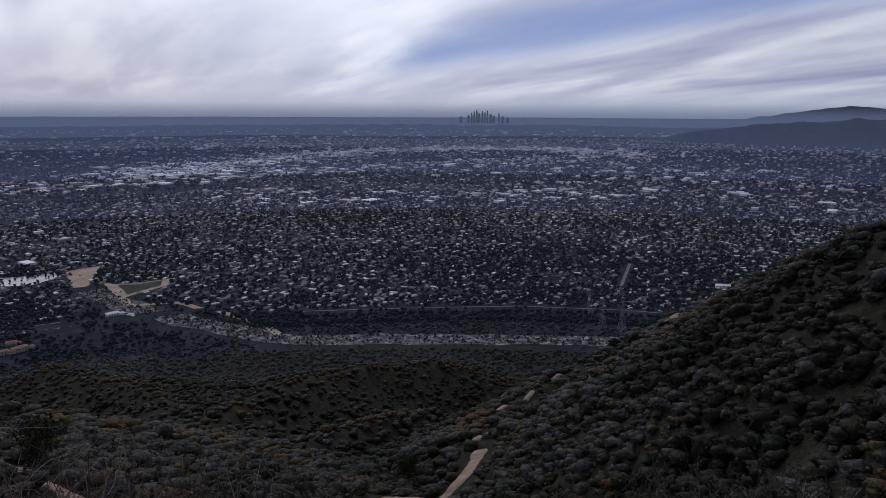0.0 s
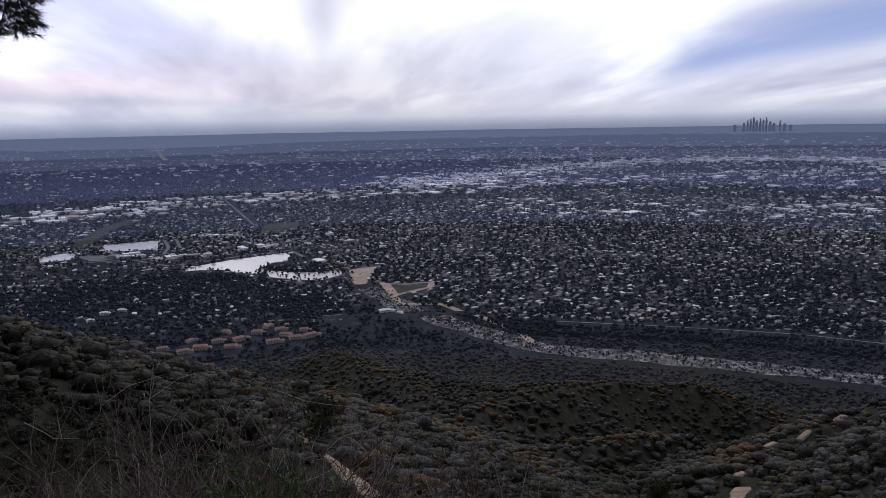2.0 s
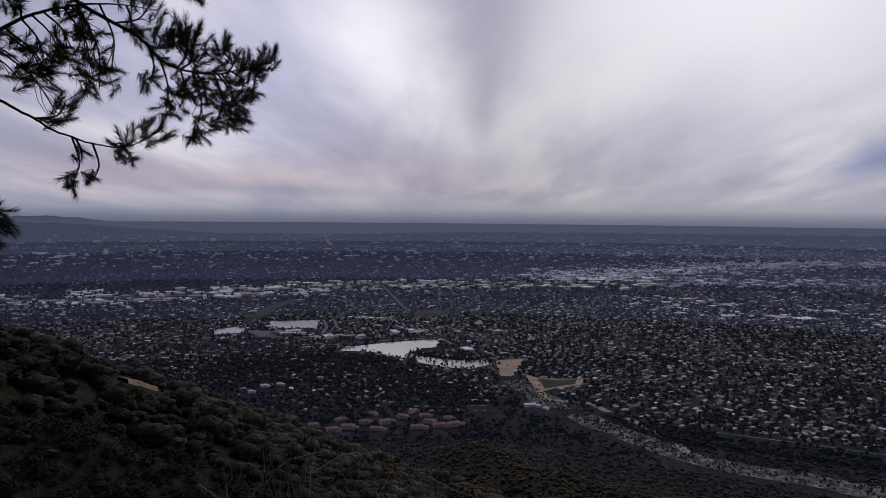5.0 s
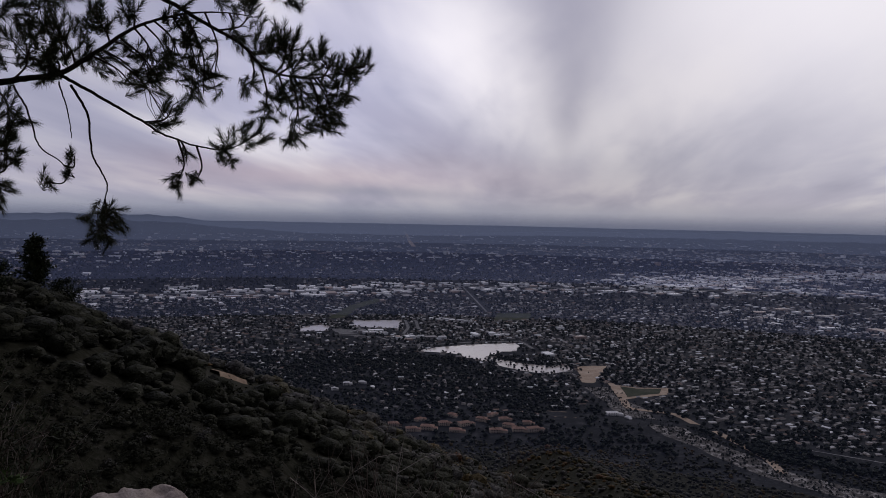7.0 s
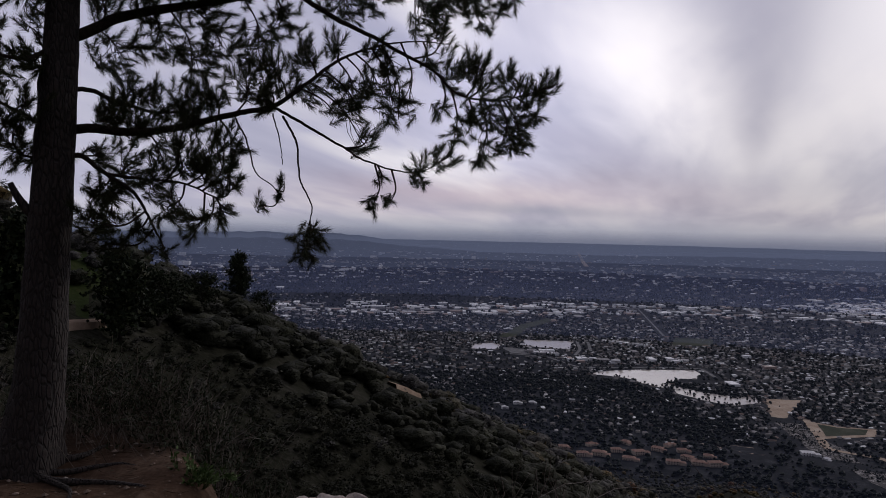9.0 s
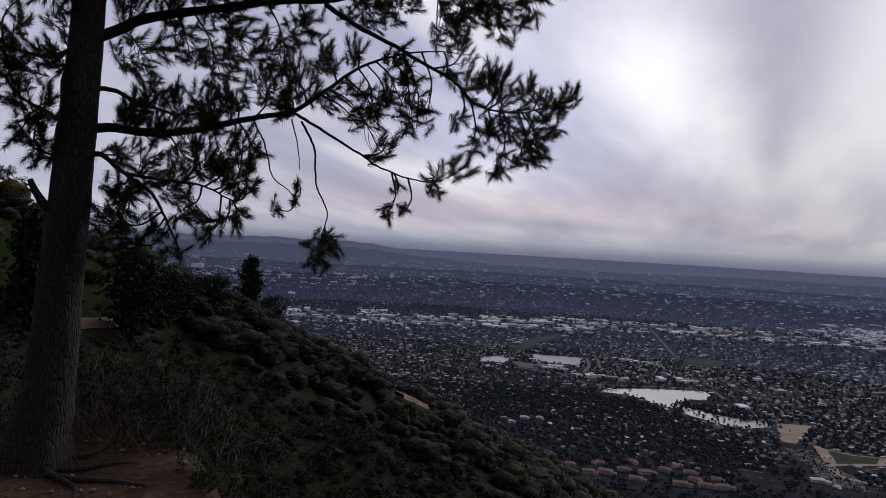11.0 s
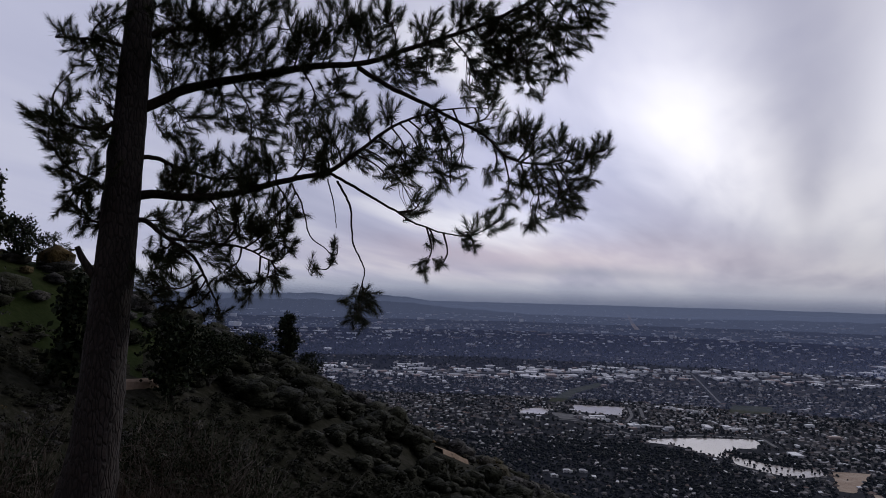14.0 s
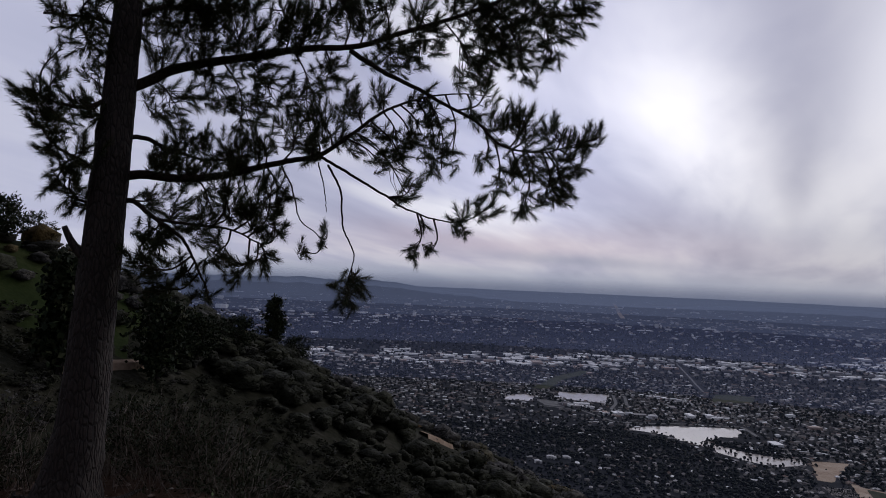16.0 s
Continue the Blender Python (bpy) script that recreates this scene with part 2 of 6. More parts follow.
def crest(rows):
    """Ridge line: azimuth, rise angle and distance of its turning points, seen from the lookout."""
    return [(*polar(az, r), EYE + r * math.tan(radians(el))) for az, el, r in rows]


RIDGE_LEFT = crest([(62, 9, 70), (45, 3.0, 74), (39.8, 1.6, 75), (33, -1.4, 78), (25.7, -4.9, 82), (21.4, -7.5, 85), (15.5, -10.1, 92),
                    (9.6, -12.7, 100), (1.9, -15.7, 120), (-5.8, -18.0, 150), (-13, -20.4, 200), (-19, -22.5, 300)])
RIDGE_RIGHT = crest([(-100, 2, 100), (-90, -3.5, 112), (-79.8, -8.2, 130), (-75.9, -10.3, 150), (-71.6, -13.3, 185), (-66.9, -15.6, 240),
                     (-63.6, -17.5, 280), (-60.5, -19.4, 310)])
SPUR_RIGHT = crest([(-64, -17.6, 275), (-57.8, -21.0, 270), (-53.2, -23.3, 225), (-51.2, -25.3, 185), (-49.5, -28.2, 150)])
SPUR_MID = crest([(-46.4, -24.0, 330), (-41.2, -24.7, 300), (-36.3, -25.7, 260), (-31.4, -27.3, 220), (-28.4, -28.5, 190)])
SPUR_KNOLL = crest([(-41.1, -20.7, 700), (-38.0, -21.1, 640), (-34.9, -21.4, 570), (-31.5, -22.5, 500), (-28.6, -23.6, 450), (-26.1, -25.1, 400)])
SPUR_INNER = crest([(-20.8, -20.1, 640), (-23.4, -21.5, 560), (-26.0, -23.1, 490), (-28.5, -25.0, 420)])
SPUR_FAR = crest([(-47, -20.2, 780), (-41, -21.0, 700), (-35.5, -21.0, 650), (-32, -23.0, 560)])
SPUR_WEST = crest([(-17, -18.0, 900), (-21, -19.6, 700), (-24, -22.0, 520), (-26.5, -24.5, 400)])
BASE_R = np.array([0, 1.5, 3, 5, 10, 30, 60, 120, 200, 400, 600, 800, 950, 1040, 9e4])
BASE_Z = np.array([-1.65, -1.7, -2.15, -3.5, -6.9, -20.2, -39.8, -76, -118, -212, -284, -331, -353, -361.6, -361.6]) + EYE


def ridge(x, y, pts, slope):
    best = np.full(np.shape(x), -1e9)
    for (x0, y0, z0), (x1, y1, z1) in zip(pts, pts[1:]):
        dx, dy = x1 - x0, y1 - y0
        t = np.clip(((x - x0) * dx + (y - y0) * dy) / (dx * dx + dy * dy), 0, 1)
        d = np.hypot(x - x0 - t * dx, y - y0 - t * dy)
        best = np.maximum(best, z0 + t * (z1 - z0) - slope * (np.sqrt(d * d + 9) - 3))
    return best


def smax(a, b, w):
    return 0.5 * (a + b + np.sqrt((a - b) ** 2 + w * w))


def pad_mask(x, y):
    wob = 0.5 * fbm(x * 0.7, y * 0.7, 3, 41)
    d1 = np.hypot(x + 3.7, y - 4.4) - 1.55
    d2 = np.hypot(x, y + 0.8) - 1.3
    d3 = np.hypot(x + 6.0, y - 2.5) - 3.5
    t = np.clip((-3.6 * x + 4.4 * y) / (3.6 ** 2 + 4.4 ** 2), 0, 1)
    d4 = np.hypot(x + 3.6 * t, y - 4.4 * t) - 0.9
    d = np.minimum(np.minimum(d1, d2), np.minimum(d3, d4))
    return 1 - step(d + wob * 0.6, -0.1, 1.1)


GULLY = [polar(-27, 90), polar(-30, 200), polar(-31, 330), polar(-29, 480), polar(-33, 650), polar(-36, 850)]


def near_gully(x, y):
    """One along the floor of the main ravine, falling to nought on its sides."""
    best = np.full(np.shape(x), 1e9)
    for (x0, y0), (x1, y1) in zip(GULLY, GULLY[1:]):
        dx, dy = x1 - x0, y1 - y0
        t = np.clip(((x - x0) * dx + (y - y0) * dy) / (dx * dx + dy * dy), 0, 1)
        best = np.minimum(best, np.hypot(x - x0 - t * dx, y - y0 - t * dy))
    return np.exp(-(best / (25 + 0.13 * np.hypot(x, y))) ** 2)


def land(x, y):
    """Height of the ground anywhere, the plain included."""
    x, y = np.asarray(x, float), np.asarray(y, float)
    r = np.hypot(x, y)
    az = np.degrees(np.arctan2(-x, y))
    front = step(np.cos(np.radians(az + 30)), -0.15, 0.3)
    z = np.interp(r, BASE_R, BASE_Z)
    far = step(r, 80, 240) * (1 - step(r, 700, 1000))
    # gully lines cut into the flank
    gull = np.abs(vnoise(x / 150 + 3.1, y / 150, 5)) * 58 + np.abs(vnoise(x / 57 + 0.4, y / 57, 9)) * 24
    cut = near_gully(x, y)
    z = z + far * (gull - 44 - 40 * cut)
    back = EYE - 1.65 + 0.32 * r + 0.02 * r * fbm(x / 60, y / 60, 3, 2)
    z = np.where(r < 1100, z * front + back * (1 - front), z)
    w = 0.05 * r + 0.4
    for pts, s in ((RIDGE_LEFT, 0.56), (RIDGE_RIGHT, 0.85), (SPUR_RIGHT, 0.7), (SPUR_MID, 0.8), (SPUR_KNOLL, 0.62), (SPUR_INNER, 0.6), (SPUR_FAR, 0.42), (SPUR_WEST, 0.42)):
        z = smax(z, ridge(x, y, pts, s), w * 0.35)
    amp = np.clip((r - 6) / 60, 0, 1) * (1 - step(r, 850, 1030))
    z = z + amp * (2.2 * fbm(x / 28, y / 28, 4, 11) + 0.7 * fbm(x / 6, y / 6, 3, 17) * np.clip(r / 40, 0, 1))
    z = np.maximum(z, FLOOR + 0.6 * fbm(x / 90, y / 90, 2, 23))
    # the trodden lookout under the pine
    p = pad_mask(x, y)
    pad = EYE - 1.66 - 0.05 * np.maximum(-x, 0) + 0.05 * fbm(x * 1.3, y * 1.3, 4, 31)
    z = z * (1 - p) + pad * p
    z = z + 0.06 * fbm(x * 2.1, y * 2.1, 3, 37) * (r < 14)
    return z


NEAR, REACH = 2600.0, 2150.0


def draw_in(D):
    """Beyond NEAR the plain is drawn together, so that the horizon lies 4.7 km off; returns the distance and the scale there."""
    d = np.where(D < NEAR, D, NEAR + REACH * (1 - np.exp(-np.maximum(D - NEAR, 0) / REACH)))
    return d, d / np.maximum(D, 1e-6)


def plain(x, y, h=0.0):
    """Place on the drawn-in plain of a point of the flat map, and its scale."""
    x, y = np.asarray(x, float), np.asarray(y, float)
    D = np.hypot(x, y)
    d, s = draw_in(D)
    swell = 26 * fbm(x / 2600, y / 2600, 3, 51) * step(D, 3500, 9000) + 9 * fbm(x / 700, y / 700, 2, 57) * step(D, 2600, 5000)
    z0 = np.where(D < 1300, land(x, y), FLOOR)
    z = EYE + (z0 + swell + h - EYE) * s
    return x * s, y * s, z, s


def grid_mesh(name, verts, faces, mats, idx=None, tint=None, smooth=False):
    """A mesh from arrays; faces all have the same number of corners."""
    me = bpy.data.meshes.new(name)
    verts = np.ascontiguousarray(verts, np.float32)
    faces = np.ascontiguousarray(faces, np.int32)
    n, k = faces.shape
    me.vertices.add(len(verts))
    me.vertices.foreach_set("co", verts.ravel())
    me.loops.add(n * k)
    me.loops.foreach_set("vertex_index", faces.ravel())
    me.polygons.add(n)
    me.polygons.foreach_set("loop_start", np.arange(0, n * k, k, dtype=np.int32))
    for m in mats:
        me.materials.append(m)
    if idx is not None:
        me.polygons.foreach_set("material_index", np.ascontiguousarray(idx, np.int32))
    me.polygons.foreach_set("use_smooth", np.full(n, smooth))
    if tint is not None:
        at = me.attributes.new("tint", "FLOAT", "POINT")
        at.data.foreach_set("value", np.ascontiguousarray(tint, np.float32))
    me.update(calc_edges=True)
    return me


def meadow(x, y):
    """The grassy face high on the western slope."""
    az, r = np.degrees(np.arctan2(-x, y)), np.hypot(x, y)
    return (az > 30 + 3 * vnoise(r / 5, az, 3)) & (az < 60) & (r > 57 + 4 * vnoise(az / 2, r / 9, 5)) & (r < 90)



def build_ground():
    front = np.arange(-100, 60.01, 0.42)
    back = np.arange(63, 259.9, 4.0)
    azs = np.radians(np.concatenate([front, back]))
    rr = np.concatenate([[0.004, 0.08], np.geomspace(0.25, 1080, 270), np.geomspace(1110, 36000, 90)])
    A, Rr = np.meshgrid(azs, rr)
    X, Y = -np.sin(A) * Rr, np.cos(A) * Rr
    gx, gy, gz, _ = plain(X, Y)
    na, nr = len(azs), len(rr)
    verts = np.stack([gx, gy, gz], -1).reshape(-1, 3)
    i = np.arange(na)
    j = (i + 1) % na
    k = np.arange(nr - 1)[:, None] * na
    faces = np.stack([k + i, k + na + i, k + na + j, k + j], -1).reshape(-1, 4)[:, ::-1]
    ring_mid = np.sqrt(rr[1:] * rr[:-1])
    idx = np.repeat((ring_mid > 1035).astype(np.int32), na)
    cx, cy = X[:-1].ravel(), Y[:-1].ravel()
    r = np.hypot(cx, cy)
    idx[(pad_mask(cx, cy) > 0.3) & (r < 12)] = 2
    idx[meadow(cx, cy)] = 3
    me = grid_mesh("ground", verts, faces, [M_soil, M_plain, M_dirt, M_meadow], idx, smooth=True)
    ob = new("ground", me)
    tagged(ob, "brushy mountain flank falling to a wide city plain", "ground", kind="structure")


build_ground()


# ---- the city on the plain ----
def stamp(temps, pick, pos, size, turn, tall=None):
    """Many turned and scaled copies of small template meshes (verts, faces) in one array pair; also the copy's number for each vertex."""
    V, F, who, fid, off = [], [], [], [], 0
    tall = size if tall is None else tall
    for k, (tv, tf) in enumerate(temps):
        sel = np.nonzero(pick == k)[0]
        if not len(sel):
            continue
        c, s = np.cos(turn[sel])[:, None], np.sin(turn[sel])[:, None]
        x = tv[None, :, 0] * c - tv[None, :, 1] * s
        y = tv[None, :, 0] * s + tv[None, :, 1] * c
        v = np.stack([x * size[sel, None], y * size[sel, None], tv[None, :, 2] * tall[sel, None]], -1) + pos[sel][:, None, :]
        n, m = len(sel), len(tv)
        V.append(v.reshape(-1, 3))
        F.append((tf[None] + (off + np.arange(n) * m)[:, None, None]).reshape(-1, tf.shape[1]))
        who.append(np.repeat(sel, m))
        fid.append(np.tile(np.arange(len(tf)), n))
        off += n * m
    return np.concatenate(V), np.concatenate(F), np.concatenate(who), np.concatenate(fid)


def house_template(w, d, h, rise, over=0.5, hip=0.0):
    """Walls with gables or hips below a pitched roof; returns verts, four-cornered faces, and which of them are roof."""
    a, b = w / 2, d / 2
    wall = [(-a, -b, -2), (a, -b, -2), (a, b, -2), (-a, b, -2), (-a, -b, h), (a, -b, h), (a, b, h), (-a, b, h)]
    f = [(0, 1, 5, 4), (1, 2, 6, 5), (2, 3, 7, 6), (3, 0, 4, 7)]
    A, B = a + over, b + over
    e = A - hip
    roof = [(-A, -B, h), (A, -B, h), (A, B, h), (-A, B, h), (-e, 0, h + rise), (e, 0, h + rise)]
    g = [(8, 9, 13, 12), (10, 11, 12, 13), (9, 10, 13, 13), (11, 8, 12, 12)]
    return np.array(wall + roof, float), f, g


def tri(quads):
    out = []
    for q in quads:
        out.append((q[0], q[1], q[2]))
        if q[2] != q[3]:
            out.append((q[0], q[2], q[3]))
    return out


HOUSES = []
for w, d, h, rise, hip in ((17, 10, 3.2, 2.4, 0), (15, 11, 3.4, 2.6, 4.5), (20, 9, 3.0, 2.0, 0), (13, 10, 5.6, 2.4, 4), (22, 12, 3.4, 2.4, 5)):
    tv, wf, rf = house_template(w, d, h, rise, hip=hip)
    HOUSES.append((tv, np.array(tri(wf) + tri(rf)), len(tri(wf))))

GRID = radians(9)
GX, GY = (math.cos(GRID), math.sin(GRID)), (-math.sin(GRID), math.cos(GRID))


def flat(az, el):
    """Point of the flat map that is seen from the lookout at this azimuth and fall."""
    r = (EYE - FLOOR) / math.tan(radians(-el))
    return polar(az, r)


def inside(px, py, poly):
    res = np.zeros(np.shape(px), bool)
    for (x0, y0), (x1, y1) in zip(poly, poly[1:] + poly[:1]):
        hit = ((y0 > py) != (y1 > py)) & (px < (x1 - x0) * (py - y0) / (y1 - y0 + 1e-9) + x0)
        res ^= hit
    return res


def near_line(px, py, pts):
    best = np.full(np.shape(px), 1e9)
    for (x0, y0), (x1, y1) in zip(pts, pts[1:]):
        dx, dy = x1 - x0, y1 - y0
        t = np.clip(((px - x0) * dx + (py - y0) * dy) / (dx * dx + dy * dy + 1e-9), 0, 1)
        best = np.minimum(best, np.hypot(px - x0 - t * dx, py - y0 - t * dy))
    return best


def on_map(rows):
    return [flat(a, e) for a, e in rows]


# dry river bed along the foot of the mountain, and its branch beside the ponds
WASH = on_map([(-20.6, -13.0), (-22.0, -14.0), (-25.2, -15.5), (-28.7, -16.5), (-33.7, -18.1), (-41.7, -18.5), (-52.2, -18.4), (-60.3, -18.2), (-75, -17.0), (-95, -15)])
WASH_HALF = 26
POND = on_map([(-5.9, -10.76), (-7.7, -10.39), (-10.8, -10.12), (-13.9, -9.91), (-14.3, -10.12), (-14.0, -10.55), (-12.9, -10.62), (-12.4, -10.9), (-12.2, -11.1), (-11.8, -11.46), (-10.2, -11.2), (-9.3, -10.93), (-7.5, -10.79)])
POND_D = on_map([(-12.3, -11.17), (-13.9, -11.42), (-16.5, -11.58), (-18.2, -11.45), (-18.6, -11.84), (-16.5, -12.22), (-14.4, -12.03), (-12.7, -11.71)])
POND_B = on_map([(-0.7, -8.35), (-4.8, -8.3), (-4.5, -8.95), (-0.9, -8.85)])
POND_C = on_map([(3.4, -8.85), (1.0, -8.65), (1.2, -9.2), (3.4, -9.2)])
PIT = on_map([(-18.9, -11.5), (-21.2, -11.3), (-20.3, -12.7), (-19.3, -12.7)])
FIELD = on_map([(-21.6, -12.68), (-23.4, -12.8), (-26.1, -12.62), (-25.9, -13.12), (-24.0, -13.5), (-22.4, -13.82)])
PATCH = on_map([(-16.4, -15.0), (-18.2, -15.0), (-19.4, -15.3), (-19.0, -15.6), (-17.4, -15.6)])
LOT = on_map([(1.0, -9.0), (-0.8, -9.1), (-1.4, -9.5), (0.2, -9.45)])
LAWN = on_map([(-12.4, -7.6), (-15.2, -7.5), (-15.0, -8.0), (-12.2, -8.2)])
BASIN = on_map([(1.2, -8.2), (-0.5, -7.2), (-2.6, -6.6), (-3.4, -6.7), (-1.2, -7.4), (0.0, -8.2)])
FREEWAY = on_map([(40, -6.3), (18, -6.15), (7, -6.3), (-2, -5.9), (-10, -5.55), (-23.6, -5.35), (-40, -4.6), (-60, -3.6)])
STRIP_FAR = on_map([(-24, -4.9), (-29.3, -4.3), (-38.2, -3.45), (-47.2, -3.05), (-56, -2.95), (-63, -3.4)])
AVENUE = on_map([(-11.6, -7.5), (-10.4, -6.3), (-9.6, -5.5)])
AVENUE_FAR = on_map([(-5.6, -2.6), (-4.85, -1.3)])
AVENUE_SIDE = on_map([(-62.0, -13.6), (-62.6, -11.8)])
RIM_ROAD = on_map([(-36, -16.0), (-44, -16.0), (-54, -15.7), (-62, -15.6), (-70, -15.4)])
CLEAR = [POND, POND_D, POND_B, POND_C, PIT, FIELD, PATCH, LOT, LAWN, BASIN]
LEVEE = on_map([(0.6, -9.5), (-2.6, -9.6), (-5.2, -10.3), (-7.4, -10.2), (-10.6, -9.95), (-14.4, -9.75), (-15.4, -10.3)])
LEVEE_SIDE = on_map([(-4.9, -9.4), (-5.3, -8.9), (-5.0, -8.25), (-5.9, -8.3), (-6.1, -9.0)])
LINES = [(LEVEE, 7), (LEVEE_SIDE, 7), (WASH, WASH_HALF + 8), (FREEWAY, 30), (AVENUE, 16), (AVENUE_FAR, 22), (AVENUE_SIDE, 10), (RIM_ROAD, 12)]


def free(px, py, gap=0.0):
    ok = np.ones(np.shape(px), bool)
    for poly in CLEAR:
        ok &= ~inside(px, py, poly)
    for pts, w in LINES:
        ok &= near_line(px, py, pts) > w + gap
    return ok


def beyond_wash(px, py):
    """True on the city's side of the foot of the mountain."""
    az = np.degrees(np.arctan2(-px, py))
    D = np.hypot(px, py)
    edge = np.interp(az, [-100, -62, -40, -33, -28, -22, -20, -16, -8, 0, 50], [1210, 1195, 1172, 1168, 1290, 1380, 1330, 1190, 1210, 1230, 1300])
    return D > edge


def ribbon(name, pts, half, mat, label, h=0.35, wob=0.0, seed=3, n=60):
    """A strip laid on the plain along a line."""
    p = np.array(pts)
    seg = np.hypot(*np.diff(p, axis=0).T)
    s = np.concatenate([[0], np.cumsum(seg)])
    q = np.linspace(0, s[-1], n)
    cx, cy = np.interp(q, s, p[:, 0]), np.interp(q, s, p[:, 1])
    for _ in range(2):
        cx[1:-1] = (cx[:-2] + 2 * cx[1:-1] + cx[2:]) / 4
        cy[1:-1] = (cy[:-2] + 2 * cy[1:-1] + cy[2:]) / 4
    tx, ty = np.gradient(cx), np.gradient(cy)
    L = np.hypot(tx, ty)
    nx, ny = -ty / L, tx / L
    cols = np.linspace(-1, 1, 7)
    hl = half * (1 + wob * fbm(q / 60, q * 0 + 1.3, 3, seed))
    hr = half * (1 + wob * fbm(q / 60, q * 0 + 7.3, 3, seed + 5))
    hw = np.where(cols[None] < 0, hl[:, None], hr[:, None]) * cols[None]
    X, Y = cx[:, None] + nx[:, None] * hw, cy[:, None] + ny[:, None] * hw
    x, y, z, _ = plain(X, Y, h)
    m = len(cols)
    v = np.stack([x, y, z], -1).reshape(-1, 3)
    i, j = np.meshgrid(np.arange(n - 1), np.arange(m - 1), indexing="ij")
    a = i * m + j
    f = np.stack([a, a + 1, a + m + 1, a + m], -1).reshape(-1, 4)
    return tagged(new(name, grid_mesh(name, v, f, [mat], smooth=True)), label, name.split("_")[-1], kind="structure")


def patch(name, poly, mat, label, category, h=0.4, wob=8.0, seed=1):
    """A flat area on the plain with an uneven rim, as a fan."""
    p = np.array(poly + poly[:1])
    seg = np.hypot(*np.diff(p, axis=0).T)
    s = np.concatenate([[0], np.cumsum(seg)])
    q = np.linspace(0, s[-1], 90)[:-1]
    X, Y = np.interp(q, s, p[:, 0]), np.interp(q, s, p[:, 1])
    X, Y = X + wob * fbm(X / 35, Y / 35, 3, seed), Y + wob * fbm(X / 35, Y / 35, 3, seed + 9)
    x, y, z, _ = plain(X, Y, h)
    bm = bmesh.new()
    bm.faces.new([bm.verts.new(c) for c in zip(x, y, z)])
    bmesh.ops.triangulate(bm, faces=bm.faces[:])
    bmesh.ops.recalc_face_normals(bm, faces=bm.faces[:])
    if sum(f.normal.z for f in bm.faces) < 0:
        bmesh.ops.reverse_faces(bm, faces=bm.faces[:])
    me = bpy.data.meshes.new(name)
    bm.to_mesh(me)
    me.materials.append(mat)
    return tagged(new(name, me), label, category, kind="structure")


M_gravel = surface("river_gravel", (0.030, 0.030, 0.026), (0.095, 0.088, 0.084), (0.44, 0.42, 0.40), 0.10, 0.95, 0.0, 5)
M_tan = surface("bare_earth", (0.26, 0.19, 0.14), (0.36, 0.28, 0.21), (0.46, 0.38, 0.30), 0.03, 0.95, 0.0, 6)
M_turf = surface("turf", (0.030, 0.037, 0.022), (0.046, 0.052, 0.033), (0.080, 0.078, 0.056), 0.03, 0.9, 0.0, 6)
M_road = surface("pale_road", (0.09, 0.09, 0.09), (0.15, 0.15, 0.15), (0.25, 0.245, 0.245), 0.05, 0.85, 0.0, 6)
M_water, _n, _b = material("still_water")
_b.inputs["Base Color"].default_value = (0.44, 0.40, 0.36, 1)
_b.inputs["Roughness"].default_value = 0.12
bump_by(_n, _b, _n.noise(obj_co(_n), 0.4, 3), 0.03)

ribbon("river_wash", WASH, WASH_HALF, M_gravel, "dry river bed of pale gravel with scrub", 0.3, 0.7, n=160)
ribbon("freeway_road", FREEWAY, 10, M_road, "long pale freeway across the city", 5.0, n=120)
ribbon("levee_road", LEVEE, 5, M_road, "pale levee road round the settling ponds", 0.6, 0.3, n=90)
ribbon("levee_road", LEVEE_SIDE, 5, M_road, "pale levee road beside the square pond", 0.6, 0.3, n=40)
ribbon("avenue_road", AVENUE, 4, M_road, "straight pale avenue between trees", 0.5, n=30)
ribbon("avenue_road", AVENUE_FAR, 26, M_tan, "straight pale avenue running to the horizon", 24, n=60)
ribbon("avenue_road", AVENUE_SIDE, 3.5, M_road, "short straight pale avenue", 0.5, n=20)
ribbon("rim_road", RIM_ROAD, 1.7, M_road, "pale road along the edge of the houses", 0.5, 0.9, n=140)
ribbon("bank_road", on_map([(-21.6, -12.6), (-23.0, -14.4), (-26.5, -14.5), (-29.8, -15.7), (-33.2, -17.1), (-34.2, -17.9)]), 7, M_tan, "pale dirt service road beside the river bed", 0.6, 0.5, n=80)
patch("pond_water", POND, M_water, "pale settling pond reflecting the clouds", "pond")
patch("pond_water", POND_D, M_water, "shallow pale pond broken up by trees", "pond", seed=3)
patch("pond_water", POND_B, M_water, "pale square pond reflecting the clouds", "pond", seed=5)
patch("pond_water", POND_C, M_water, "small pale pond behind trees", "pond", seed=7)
patch("sand_pit", PIT, M_tan, "bare sandy pit beside the pond", "sand pit", seed=9)
patch("sports_ground", FIELD, M_tan, "tan dirt running track round a field", "sports field", 0.4, 4, seed=11)
patch("dirt_lot", PATCH, M_tan, "bare tan dirt lot among trees", "dirt lot", seed=13)
patch("parking_lot", LOT, M_road, "pale paved lot beside the ponds", "parking lot", seed=15)
patch("lawn_ground", LAWN, M_turf, "green playing field among trees", "lawn", seed=17)
patch("flood_basin", BASIN, M_turf, "grassy flood channel", "flood basin", seed=19)
fc = np.array(FIELD).mean(0)
patch("turf_infield", [tuple(fc + (np.array(p) - fc) * 0.68) for p in FIELD], M_turf, "green turf inside the running track", "sports field", 0.9, 3, seed=21)


